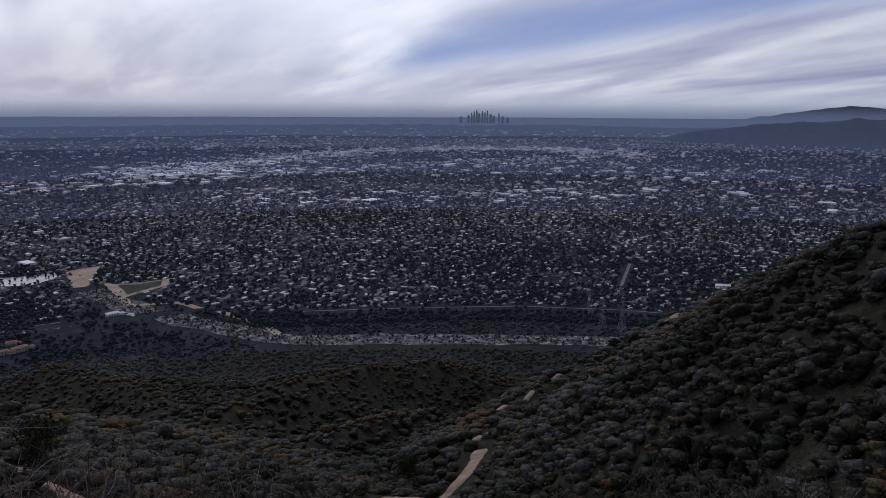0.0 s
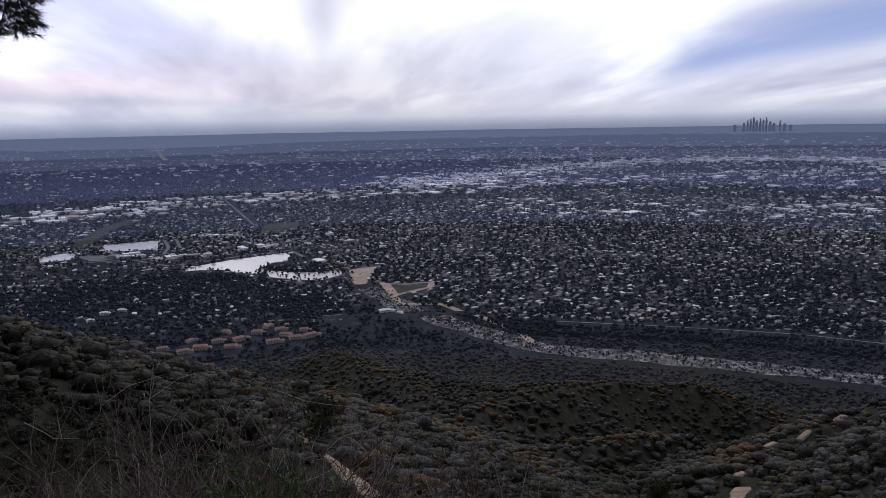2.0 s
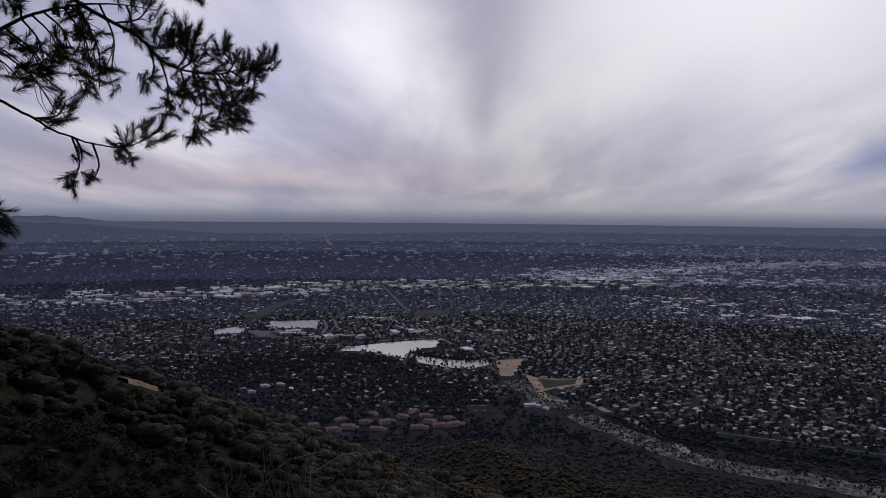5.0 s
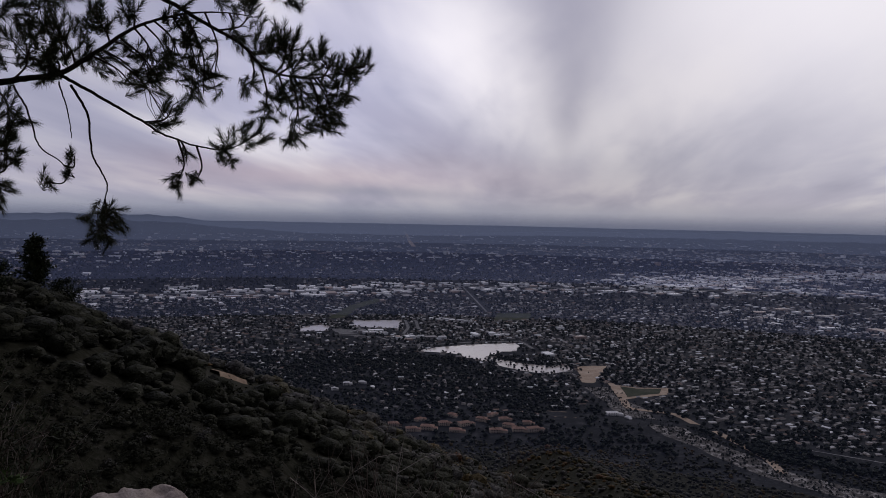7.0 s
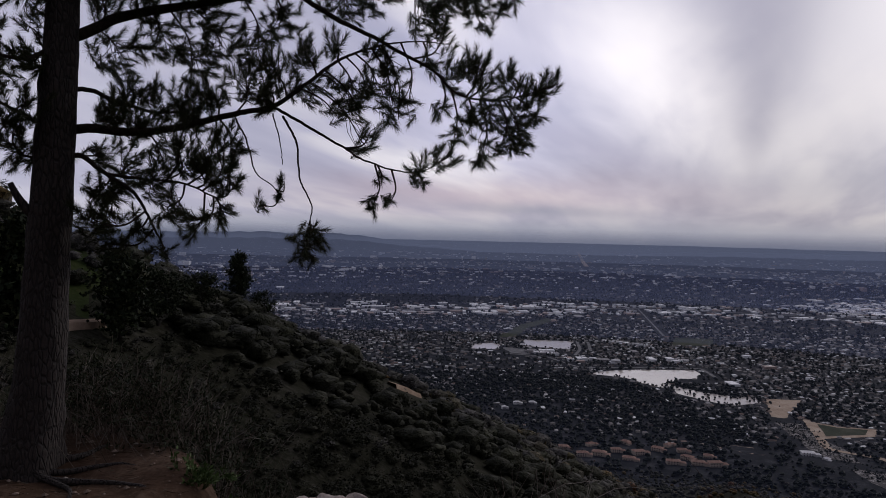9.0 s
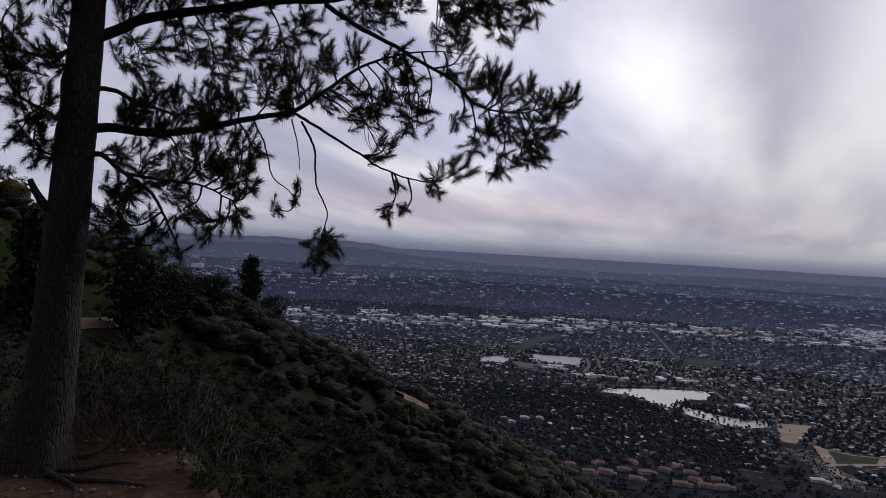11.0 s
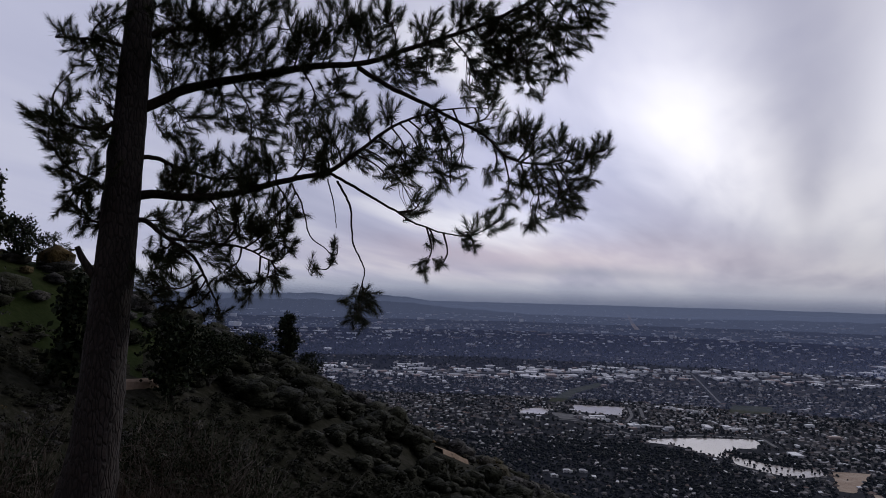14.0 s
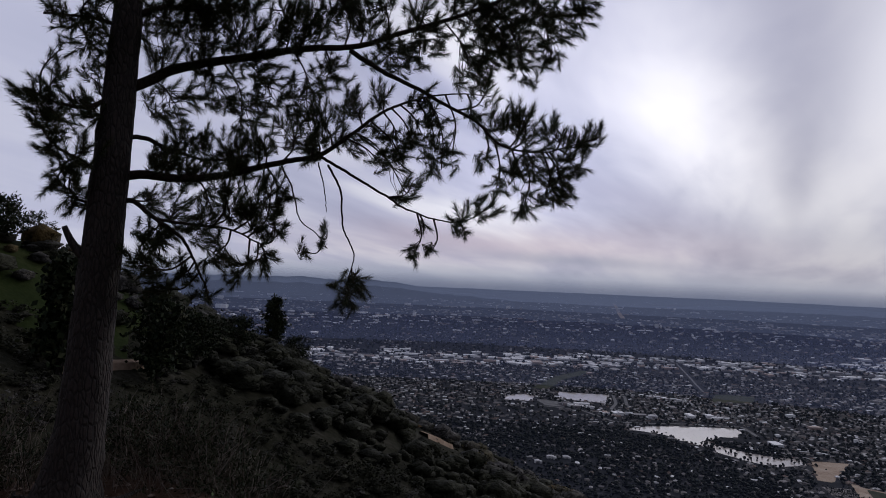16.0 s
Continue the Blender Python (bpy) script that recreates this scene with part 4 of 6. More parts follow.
# ---- helpers for plants and small things ----
class Soup:
    """Gathers tubes and blades for one mesh."""

    def __init__(self):
        self.V, self.F, self.n = [], [], 0

    def tube(self, pts, r0, r1, sides=5):
        p = np.asarray(pts, float)
        t = np.gradient(p, axis=0)
        t /= np.linalg.norm(t, axis=1)[:, None] + 1e-9
        up = np.array((0.31, 0.17, 0.93))
        a = np.cross(t, up)
        a /= np.linalg.norm(a, axis=1)[:, None] + 1e-9
        b = np.cross(t, a)
        rad = np.linspace(r0, r1, len(p)) if np.isscalar(r0) else np.asarray(r0)
        ang = np.arange(sides) * 2 * math.pi / sides
        ring = p[:, None] + rad[:, None, None] * (np.cos(ang)[None, :, None] * a[:, None] + np.sin(ang)[None, :, None] * b[:, None])
        m = len(p)
        i, j = np.meshgrid(np.arange(m - 1), np.arange(sides), indexing="ij")
        k = (j + 1) % sides
        q = np.stack([i * sides + j, i * sides + k, (i + 1) * sides + k, (i + 1) * sides + j], -1).reshape(-1, 4) + self.n
        self.V.append(ring.reshape(-1, 3))
        self.F.append(np.concatenate([q[:, [0, 1, 2]], q[:, [0, 2, 3]]]))
        self.n += m * sides

    def blades(self, base, tip, width, rnd):
        """Thin pointed blades from base to tip (arrays)."""
        base, tip = np.asarray(base, float), np.asarray(tip, float)
        d = tip - base
        s = np.cross(d, rnd.normal(0, 1, d.shape))
        s /= np.linalg.norm(s, axis=1)[:, None] + 1e-9
        w = np.broadcast_to(np.asarray(width, float).reshape(-1, 1), (len(base), 1))
        v = np.stack([base - s * w * 0.5, base + s * w * 0.5, tip], 1).reshape(-1, 3)
        k = (np.arange(len(base)) * 3)[:, None] + self.n
        self.V.append(v)
        self.F.append(k + [0, 1, 2])
        self.n += len(v)

    def leaves(self, base, d, length, width, rnd):
        """Small folded oval leaves."""
        base, d = np.asarray(base, float), np.asarray(d, float)
        d = d / (np.linalg.norm(d, axis=1)[:, None] + 1e-9)
        s = np.cross(d, rnd.normal(0, 1, d.shape))
        s /= np.linalg.norm(s, axis=1)[:, None] + 1e-9
        L = np.broadcast_to(np.asarray(length, float).reshape(-1, 1), (len(base), 1))
        W = np.broadcast_to(np.asarray(width, float).reshape(-1, 1), (len(base), 1))
        v = np.stack([base, base + d * L * 0.5 + s * W * 0.5, base + d * L, base + d * L * 0.5 - s * W * 0.5], 1).reshape(-1, 3)
        k = (np.arange(len(base)) * 4)[:, None] + self.n
        self.V.append(v)
        self.F.append(np.concatenate([k + [0, 1, 2], k + [0, 2, 3]]))
        self.n += len(v)

    def mesh(self, name, mat, smooth=False):
        return grid_mesh(name, np.concatenate(self.V), np.concatenate(self.F), [mat], smooth=smooth)


def part(name, me, parent, label=""):
    o = new(name, me)
    o.parent = parent
    return tagged(o, label) if label else o


def spline(pts, n):
    """Smooth line through the given points."""
    p = np.asarray(pts, float)
    t = np.concatenate([[0], np.cumsum(np.linalg.norm(np.diff(p, axis=0), axis=1))])
    q = np.linspace(0, t[-1], n)
    out = np.empty((n, 3))
    for c in range(3):
        m = np.gradient(p[:, c], t)
        k = np.clip(np.searchsorted(t, q, side="right") - 1, 0, len(t) - 2)
        h = t[k + 1] - t[k]
        u = (q - t[k]) / h
        out[:, c] = ((2 * u ** 3 - 3 * u ** 2 + 1) * p[k, c] + (u ** 3 - 2 * u ** 2 + u) * h * m[k]
                     + (-2 * u ** 3 + 3 * u ** 2) * p[k + 1, c] + (u ** 3 - u ** 2) * h * m[k + 1])
    return out


def unit(v):
    return v / (np.linalg.norm(v) + 1e-9)


# ---- bark, needles, rock, brush materials ----
def bark_material():
    m, N, b = material("pine_bark")
    co = obj_co(N)
    mp = N.node("ShaderNodeMapping")
    mp.inputs["Scale"].default_value = (1, 1, 0.3)
    N.put(co, mp.inputs[0])
    vor = N.node("ShaderNodeTexVoronoi", feature="DISTANCE_TO_EDGE")
    vor.inputs["Scale"].default_value = 34
    N.put(mp.outputs[0], vor.inputs["Vector"])
    crack = N.smooth(N.math("ADD", vor.outputs["Distance"], N.math("MULTIPLY", N.math("SUBTRACT", N.noise(co, 60, 3), 0.5), 0.12)), 0.0, 0.22)
    n = N.noise(co, 22, 5)
    col = N.mix(N.math("MULTIPLY", crack, N.math("ADD", n, 0.25), clamp=True), (0.016, 0.012, 0.010, 1), (0.042, 0.030, 0.026, 1))
    N.put(col, b.inputs["Base Color"])
    b.inputs["Roughness"].default_value = 0.9
    bump_by(N, b, N.math("ADD", crack, N.math("MULTIPLY", n, 0.8)), 0.012)
    return m


M_bark = bark_material()
M_twig = surface("pine_twig", (0.014, 0.010, 0.008), (0.026, 0.020, 0.016), (0.045, 0.034, 0.028), 30, 0.85, 0.002, 4)
M_needle = island("pine_needles", [(0.0, (0.020, 0.028, 0.013)), (0.3, (0.030, 0.038, 0.016)), (0.6, (0.042, 0.047, 0.020)), (0.85, (0.056, 0.050, 0.024)), (0.96, (0.080, 0.055, 0.030))], 0.55)
M_rock = surface("pale_granite", (0.17, 0.14, 0.125), (0.30, 0.255, 0.23), (0.42, 0.37, 0.34), 7, 0.92, 0.02, 9)
M_dry = island("dry_stems", [(0.0, (0.11, 0.085, 0.07)), (0.3, (0.17, 0.14, 0.12)), (0.6, (0.075, 0.055, 0.045)), (0.8, (0.25, 0.215, 0.19))], 0.85)
M_dryleaf = island("dry_leaves", [(0.0, (0.07, 0.05, 0.035)), (0.4, (0.10, 0.07, 0.05)), (0.7, (0.055, 0.05, 0.035)), (0.9, (0.15, 0.12, 0.095))], 0.8)
M_green = island("fresh_leaves", [(0.0, (0.045, 0.075, 0.022)), (0.5, (0.065, 0.10, 0.03)), (0.8, (0.09, 0.12, 0.045))], 0.6)
M_dark = island("dark_leaves", [(0.0, (0.012, 0.018, 0.009)), (0.4, (0.020, 0.027, 0.012)), (0.8, (0.034, 0.038, 0.017))], 0.65)
M_sage = island("grey_leaves", [(0.0, (0.050, 0.054, 0.040)), (0.5, (0.078, 0.078, 0.062)), (0.8, (0.11, 0.105, 0.085))], 0.8)
M_oak = island("oak_leaves", [(0.0, (0.026, 0.032, 0.014)), (0.4, (0.040, 0.046, 0.020)), (0.8, (0.060, 0.060, 0.028))], 0.65)
M_rust = island("rust_leaves", [(0.0, (0.055, 0.036, 0.016)), (0.4, (0.085, 0.056, 0.022)), (0.75, (0.060, 0.052, 0.020))], 0.75)

# ---- the pine on the lookout ----
pine = tagged(new("pine_tree"), "tall dark pine with long needles leaning over the lookout", "tree")
prng = np.random.default_rng(21)
TRUNK = [(-3.56, 4.88, -0.45), (-3.545, 4.885, -0.25), (-3.50, 4.895, 0.0), (-3.42, 4.93, 1.27), (-3.38, 4.955, 2.32), (-3.33, 4.99, 3.84), (-3.26, 5.03, 5.4), (-3.22, 5.05, 6.8)]


def build_trunk():
    s = Soup()
    p = spline(TRUNK, 60)
    z = p[:, 2]
    rad = np.interp(z, [-0.45, -0.25, 0.0, 0.4, 1.3, 2.3, 3.84, 5.4, 6.8], [0.34, 0.27, 0.205, 0.175, 0.150, 0.135, 0.100, 0.06, 0.02])
    sides = 22
    s.tube(p, rad, None, sides)
    v = s.V[0].reshape(len(p), sides, 3)
    ang = np.arange(sides) * 2 * math.pi / sides
    # buttressed foot and uneven bark
    flute = 1 + 0.22 * np.clip((0.25 - z) / 0.7, 0, 1)[:, None] * np.sin(ang * 4 + 0.7)[None] + 0.035 * prng.normal(0, 1, (len(p), sides))
    v[:] = p[:, None] + (v - p[:, None]) * flute[..., None]
    s.V[0] = v.reshape(-1, 3)
    part("trunk", s.mesh("trunk", M_bark, True), pine, "dark furrowed reddish-brown trunk")
    # surface roots running out over the dirt
    for a, L, r in ((-20, 1.15, 0.032), (-38, 0.9, 0.026), (5, 0.7, 0.03), (60, 0.6, 0.035), (150, 0.7, 0.035), (230, 0.6, 0.03)):
        d = np.array((math.cos(radians(a)), math.sin(radians(a))))
        q = []
        for k in range(9):
            f = k / 8
            xy = np.array((-3.55, 4.88)) + d * (0.15 + L * f) + np.array((-d[1], d[0])) * 0.10 * math.sin(4 * f + a)
            q.append((xy[0], xy[1], float(land(xy[0], xy[1])) + 0.045 * (1 - f) - 0.012 + (0.10 if k == 0 else 0)))
        t = Soup()
        t.tube(spline(q, 20), r, 0.010, 7)
        part("root", t.mesh("root", M_bark, True), pine)
    # broken stub
    t = Soup()
    t.tube(spline([(-3.41, 4.93, 1.55), (-3.50, 4.86, 1.66), (-3.58, 4.80, 1.80), (-3.61, 4.78, 1.88)], 10), 0.046, 0.020, 8)
    part("stub", t.mesh("stub", M_bark, True), pine, "short broken branch stub")


build_trunk()


def tuft(soup, at, d, n, length):
    """A bottle-brush of needles along the end of a shoot, closing to a point."""
    d = unit(d)
    u = unit(np.cross(d, prng.normal(0, 1, 3)))
    w = np.cross(d, u)
    a = prng.uniform(0, 2 * math.pi, n)
    f = prng.uniform(0, 1, n)
    spread = np.radians(52 - 34 * f + prng.normal(0, 7, n))
    side = np.cos(a)[:, None] * u + np.sin(a)[:, None] * w
    way = np.cos(spread)[:, None] * d + np.sin(spread)[:, None] * side
    base = at + d * ((f - 0.7) * 0.13)[:, None]
    L = length * prng.uniform(0.65, 1.1, n)
    tip = base + way * L[:, None]
    tip[:, 2] -= 0.012 * prng.random(n)
    soup.blades(base, tip, prng.uniform(0.0026, 0.0042, n), prng)


def bough(pts, r0, r1, masses, fill=None):
    """A limb, the twigs that leave it, and the needle tufts on them, gathered where the foliage is."""
    if r0 > 0.0135 and abs(pts[0][0] + 3.38) < 0.3 and len(pts) > 2:
        # let it spring from the heart of the trunk
        z = pts[0][2]
        tx = np.interp(z, [p[2] for p in TRUNK], [p[0] for p in TRUNK])
        ty = np.interp(z, [p[2] for p in TRUNK], [p[1] for p in TRUNK])
        pts = [(tx, ty, z - 0.05)] + list(pts)
    line = spline(pts, 10 * len(pts))
    line += 0.008 * prng.normal(0, 1, line.shape).cumsum(0) * 0.25
    wood, green = Soup(), Soup()
    wood.tube(line, r0, r1, 8)
    if fill:
        # short leafy side twigs close to the limb
        f0, f1, count = fill
        for f in np.linspace(f0, f1, count):
            c = line[int(f * (len(line) - 1))] + prng.normal(0, 1, 3) * np.array((0.10, 0.16, 0.13))
            masses = masses + [(*c, 0.10)]
    for x, y, z, rad in masses:
        c = np.array((x, y, z))
        k = np.argmin(np.linalg.norm(line - c, axis=1) + 0.12 * np.arange(len(line))[::-1] / len(line))
        k = max(0, k - int(prng.integers(1, 5)))
        root = line[k]
        span = np.linalg.norm(c - root)
        run = unit(line[min(k + 3, len(line) - 1)] - line[max(k - 3, 0)])
        bend = root + (c - root) * 0.5 + run * 0.12 * span + np.array((0, 0, -0.05 * span))
        sub = spline([root, bend, c], 10)
        wood.tube(sub, min(0.009, r0 * 0.8), 0.004, 5)
        out = unit(c - bend)
        n = max(3, int(round(25 * (rad / 0.17) ** 2)))
        lean = np.array((0.32 if c[0] > -3.38 else -0.4, 0.0, 0.55 if c[2] > 2.2 else 0.15))
        for _ in range(n):
            q = prng.normal(0, 1, 3)
            q = unit(q) * rad * 1.25 * prng.uniform(0.2, 1.0) ** 0.6
            e = c + q
            s0 = sub[int(prng.integers(4, 10))]
            m = (s0 + e) / 2 + 0.02 * prng.normal(0, 1, 3)
            d = unit(0.6 * unit(e - s0) + 0.35 * out + lean + 0.3 * prng.normal(0, 1, 3))
            wood.tube(np.array([s0, m, e]), 0.0035, 0.0025, 3)
            tuft(green, e, d, 128, 0.080)
    limb = part("limb", wood.mesh("limb", M_twig, True), pine)
    if green.n:
        part("needles", green.mesh("needles", M_needle), limb, "bunches of long dark green needles")


bough([(-3.26, 5.04, 3.01), (-3.05, 5.20, 3.19), (-2.72, 5.41, 3.32), (-2.41, 5.60, 3.43), (-2.06, 5.74, 3.53), (-1.69, 5.86, 3.60), (-1.32, 5.96, 3.76), (-0.93, 5.98, 3.88), (-0.54, 5.98, 4.02), (-0.20, 5.95, 4.17), (0.10, 5.90, 4.33)], 0.043, 0.008,
      [(-2.80, 5.17, 3.43, 0.21), (-2.67, 5.48, 3.60, 0.22), (-2.46, 5.48, 3.34, 0.19), (-2.83, 5.44, 3.14, 0.20), (-3.08, 5.28, 2.94, 0.19), (-2.22, 5.35, 3.71, 0.21), (-2.04, 5.39, 3.53, 0.19), (-2.04, 6.00, 3.38, 0.19), (-2.07, 5.56, 3.04, 0.18), (-2.32, 5.44, 3.04, 0.17), (-2.73, 5.80, 2.96, 0.18), (-3.12, 5.13, 3.34, 0.17), (-1.82, 6.07, 3.92, 0.21), (-1.56, 5.88, 4.02, 0.19), (-1.48, 6.02, 3.58, 0.21), (-1.17, 5.74, 3.53, 0.17), (-1.22, 6.07, 3.95, 0.17), (-0.80, 6.26, 3.49, 0.17), (-0.63, 6.03, 3.62, 0.18), (-0.39, 6.16, 3.73, 0.20)]
      + [(-0.54, 6.10, 3.97, 0.19), (-0.18, 5.64, 3.75, 0.18), (-0.00, 6.08, 3.81, 0.16), (0.21, 5.96, 3.87, 0.11), (-0.09, 5.76, 3.51, 0.14), (-0.31, 5.66, 3.30, 0.13), (-0.81, 6.25, 3.90, 0.15), (-0.93, 5.96, 4.05, 0.14), (-0.75, 6.11, 4.13, 0.15), (-0.30, 5.9, 3.98, 0.16), (0.05, 5.9, 3.98, 0.15), (0.18, 6.0, 4.1, 0.13), (-0.45, 5.8, 3.55, 0.14), (-0.62, 5.9, 3.80, 0.15), (-0.15, 5.9, 4.2, 0.15), (-1.05, 5.9, 3.72, 0.13), (-1.98, 6.05, 4.13, 0.20), (-2.13, 5.88, 3.93, 0.20)])
bough([(-3.26, 5.03, 2.31), (-2.94, 5.17, 2.31), (-2.62, 5.31, 2.37), (-2.29, 5.44, 2.48), (-1.90, 5.53, 2.59), (-1.63, 5.57, 2.79), (-1.41, 5.63, 2.97), (-1.14, 5.69, 3.09), (-0.91, 5.73, 3.15), (-0.70, 5.75, 3.16), (-0.52, 5.78, 3.14)], 0.038, 0.0025,
      [(-2.23, 5.73, 2.81, 0.19), (-1.89, 5.46, 2.84, 0.16), (-1.82, 5.73, 2.76, 0.12), (-1.67, 5.51, 2.99, 0.15), (-1.53, 5.91, 2.84, 0.12), (-1.36, 5.91, 2.74, 0.12), (-1.08, 5.41, 2.74, 0.11), (-0.93, 5.47, 2.80, 0.11), (-1.37, 5.43, 2.48, 0.07), (-1.30, 5.99, 2.36, 0.10), (-0.93, 5.68, 2.50, 0.10), (-1.01, 5.80, 2.68, 0.09), (-1.43, 5.48, 3.08, 0.11), (-1.10, 5.70, 3.07, 0.11), (-2.39, 5.31, 2.59, 0.12), (-1.20, 5.7, 2.76, 0.09), (-1.00, 5.6, 2.92, 0.09), (-1.25, 5.7, 2.55, 0.09), (-0.85, 5.7, 2.65, 0.08), (-1.60, 5.6, 2.68, 0.09), (-1.42, 5.7, 2.62, 0.08), (-0.72, 5.7, 2.95, 0.08)], (0.1, 0.5, 12))
bough([(-1.92, 5.53, 2.57), (-1.65, 5.54, 2.42), (-1.41, 5.54, 2.29), (-1.17, 5.54, 2.15), (-0.94, 5.54, 2.07), (-0.72, 5.55, 2.07), (-0.52, 5.58, 2.18)], 0.013, 0.003,
      [(-0.75, 5.44, 2.09, 0.10), (-0.60, 5.63, 2.19, 0.10), (-0.48, 5.64, 2.23, 0.07), (-0.76, 5.83, 2.00, 0.06), (-1.05, 5.65, 2.02, 0.06), (-1.14, 5.81, 1.84, 0.08), (-1.00, 5.78, 1.83, 0.07), (-1.20, 5.88, 2.43, 0.08)])
bough([(-1.79, 5.83, 3.54), (-1.47, 5.80, 3.34), (-1.17, 5.78, 3.20), (-0.86, 5.74, 3.02), (-0.62, 5.67, 2.87), (-0.43, 5.63, 2.69), (-0.20, 5.60, 2.64), (0.10, 5.60, 2.69), (0.34, 5.59, 2.77)], 0.023, 0.003,
      [(-0.49, 5.75, 2.84, 0.14), (-0.24, 5.36, 2.82, 0.15), (-0.03, 5.85, 2.84, 0.15), (0.15, 5.92, 2.79, 0.12), (0.31, 5.88, 2.82, 0.09), (-0.20, 5.64, 2.56, 0.17), (0.02, 5.75, 2.48, 0.14), (-0.36, 5.44, 2.44, 0.11), (-0.58, 5.85, 2.64, 0.09), (-0.24, 5.65, 2.24, 0.11), (-0.08, 5.45, 2.29, 0.11), (0.10, 5.29, 2.50, 0.11), (-0.49, 5.88, 2.41, 0.08), (-0.62, 6.01, 3.24, 0.12), (0.05, 5.6, 2.34, 0.10), (-0.30, 5.6, 2.9, 0.10), (0.2, 5.7, 2.72, 0.09)])
bough([(-3.27, 5.03, 3.57), (-3.03, 5.12, 3.65), (-2.74, 5.22, 3.63), (-2.53, 5.27, 3.74)], 0.030, 0.010,
      [(-2.96, 4.83, 3.62, 0.18), (-3.07, 5.34, 3.88, 0.20), (-2.68, 5.18, 3.78, 0.20), (-2.39, 5.07, 3.75, 0.19), (-2.79, 5.03, 3.59, 0.18), (-3.26, 5.26, 3.62, 0.17)])
bough([(-3.27, 5.03, 2.11), (-3.04, 5.06, 1.97), (-2.87, 5.10, 1.84), (-2.74, 5.11, 1.63), (-2.64, 5.16, 1.43)], 0.022, 0.006,
      [(-3.14, 5.24, 1.75, 0.18), (-2.96, 4.73, 1.61, 0.14), (-2.87, 5.13, 1.56, 0.13), (-2.51, 4.87, 1.44, 0.09), (-3.01, 5.25, 2.05, 0.16), (-3.04, 4.92, 1.87, 0.14), (-3.07, 5.23, 1.44, 0.12), (-3.31, 5.40, 2.18, 0.13)])
bough([(-3.04, 5.06, 1.97), (-2.74, 5.11, 1.93), (-2.49, 5.18, 1.90), (-2.23, 5.25, 1.78)], 0.014, 0.005,
      [(-2.70, 5.14, 1.94, 0.15), (-2.65, 5.49, 2.14, 0.16), (-2.28, 5.14, 1.99, 0.15), (-2.05, 5.00, 1.93, 0.13), (-2.25, 5.31, 1.72, 0.11), (-2.24, 4.88, 1.64, 0.12), (-2.50, 4.94, 1.73, 0.13), (-2.28, 5.21, 2.17, 0.14), (-2.48, 5.22, 1.50, 0.07), (-2.44, 4.94, 2.29, 0.11), (-2.10, 5.01, 2.23, 0.11)])
bough([(-1.85, 5.55, 2.50), (-1.72, 5.49, 2.26), (-1.67, 5.45, 1.98), (-1.57, 5.46, 1.76), (-1.59, 5.45, 1.58)], 0.010, 0.004,
      [(-1.66, 5.70, 1.44, 0.15), (-1.52, 5.34, 1.53, 0.12)])
bough([(-2.21, 5.47, 2.47), (-2.06, 5.42, 2.22), (-1.99, 5.43, 2.02), (-1.86, 5.44, 1.91), (-1.78, 5.47, 1.81)], 0.008, 0.003,
      [(-1.90, 5.77, 1.99, 0.06), (-2.06, 5.67, 1.79, 0.07), (-1.82, 5.36, 1.81, 0.06)])
bough([(-1.93, 5.55, 2.52), (-1.88, 5.54, 2.31), (-1.86, 5.55, 2.10)], 0.006, 0.003,
      [])
bough([(-3.42, 4.93, 2.85), (-3.50, 4.75, 2.76), (-3.59, 4.55, 2.76), (-3.69, 4.41, 2.81)], 0.024, 0.006,
      [(-3.63, 4.49, 2.74, 0.15), (-3.69, 4.43, 2.82, 0.09), (-3.63, 4.65, 3.00, 0.09), (-3.62, 4.62, 2.63, 0.15), (-3.59, 4.74, 2.78, 0.15), (-3.49, 4.86, 2.76, 0.12), (-3.74, 4.77, 3.21, 0.06), (-3.48, 4.89, 3.02, 0.11)])
bough([(-3.43, 4.92, 2.30), (-3.52, 4.80, 2.37), (-3.61, 4.67, 2.43), (-3.72, 4.58, 2.58)], 0.020, 0.006,
      [(-3.63, 4.59, 2.45, 0.12), (-3.69, 4.80, 2.31, 0.13), (-3.62, 4.43, 2.61, 0.09), (-3.43, 4.69, 2.43, 0.13), (-3.86, 4.96, 2.17, 0.09)])
bough([(-3.37, 4.97, 3.42), (-3.50, 4.81, 3.46), (-3.63, 4.65, 3.44), (-3.73, 4.57, 3.42)], 0.020, 0.006,
      [(-3.60, 4.69, 3.41, 0.13), (-3.49, 4.86, 3.51, 0.13), (-3.48, 4.34, 3.35, 0.08), (-3.48, 4.75, 3.25, 0.13), (-3.47, 4.96, 3.24, 0.12), (-3.28, 4.55, 3.57, 0.11)])
bough([(-3.44, 4.92, 2.12), (-3.58, 4.94, 2.10), (-3.75, 4.94, 2.16)], 0.014, 0.006,
      [(-3.67, 4.97, 2.12, 0.14), (-3.58, 5.05, 2.04, 0.11), (-3.54, 4.71, 2.24, 0.09)])
bough([(-3.25, 5.04, 2.61), (-3.08, 5.32, 2.55), (-2.85, 5.56, 2.53), (-2.63, 5.73, 2.62)], 0.020, 0.007,
      [(-3.06, 5.44, 2.69, 0.17), (-2.85, 5.54, 2.57, 0.15), (-2.77, 5.80, 2.71, 0.15), (-3.07, 5.21, 2.48, 0.13), (-2.73, 5.84, 2.49, 0.12)])
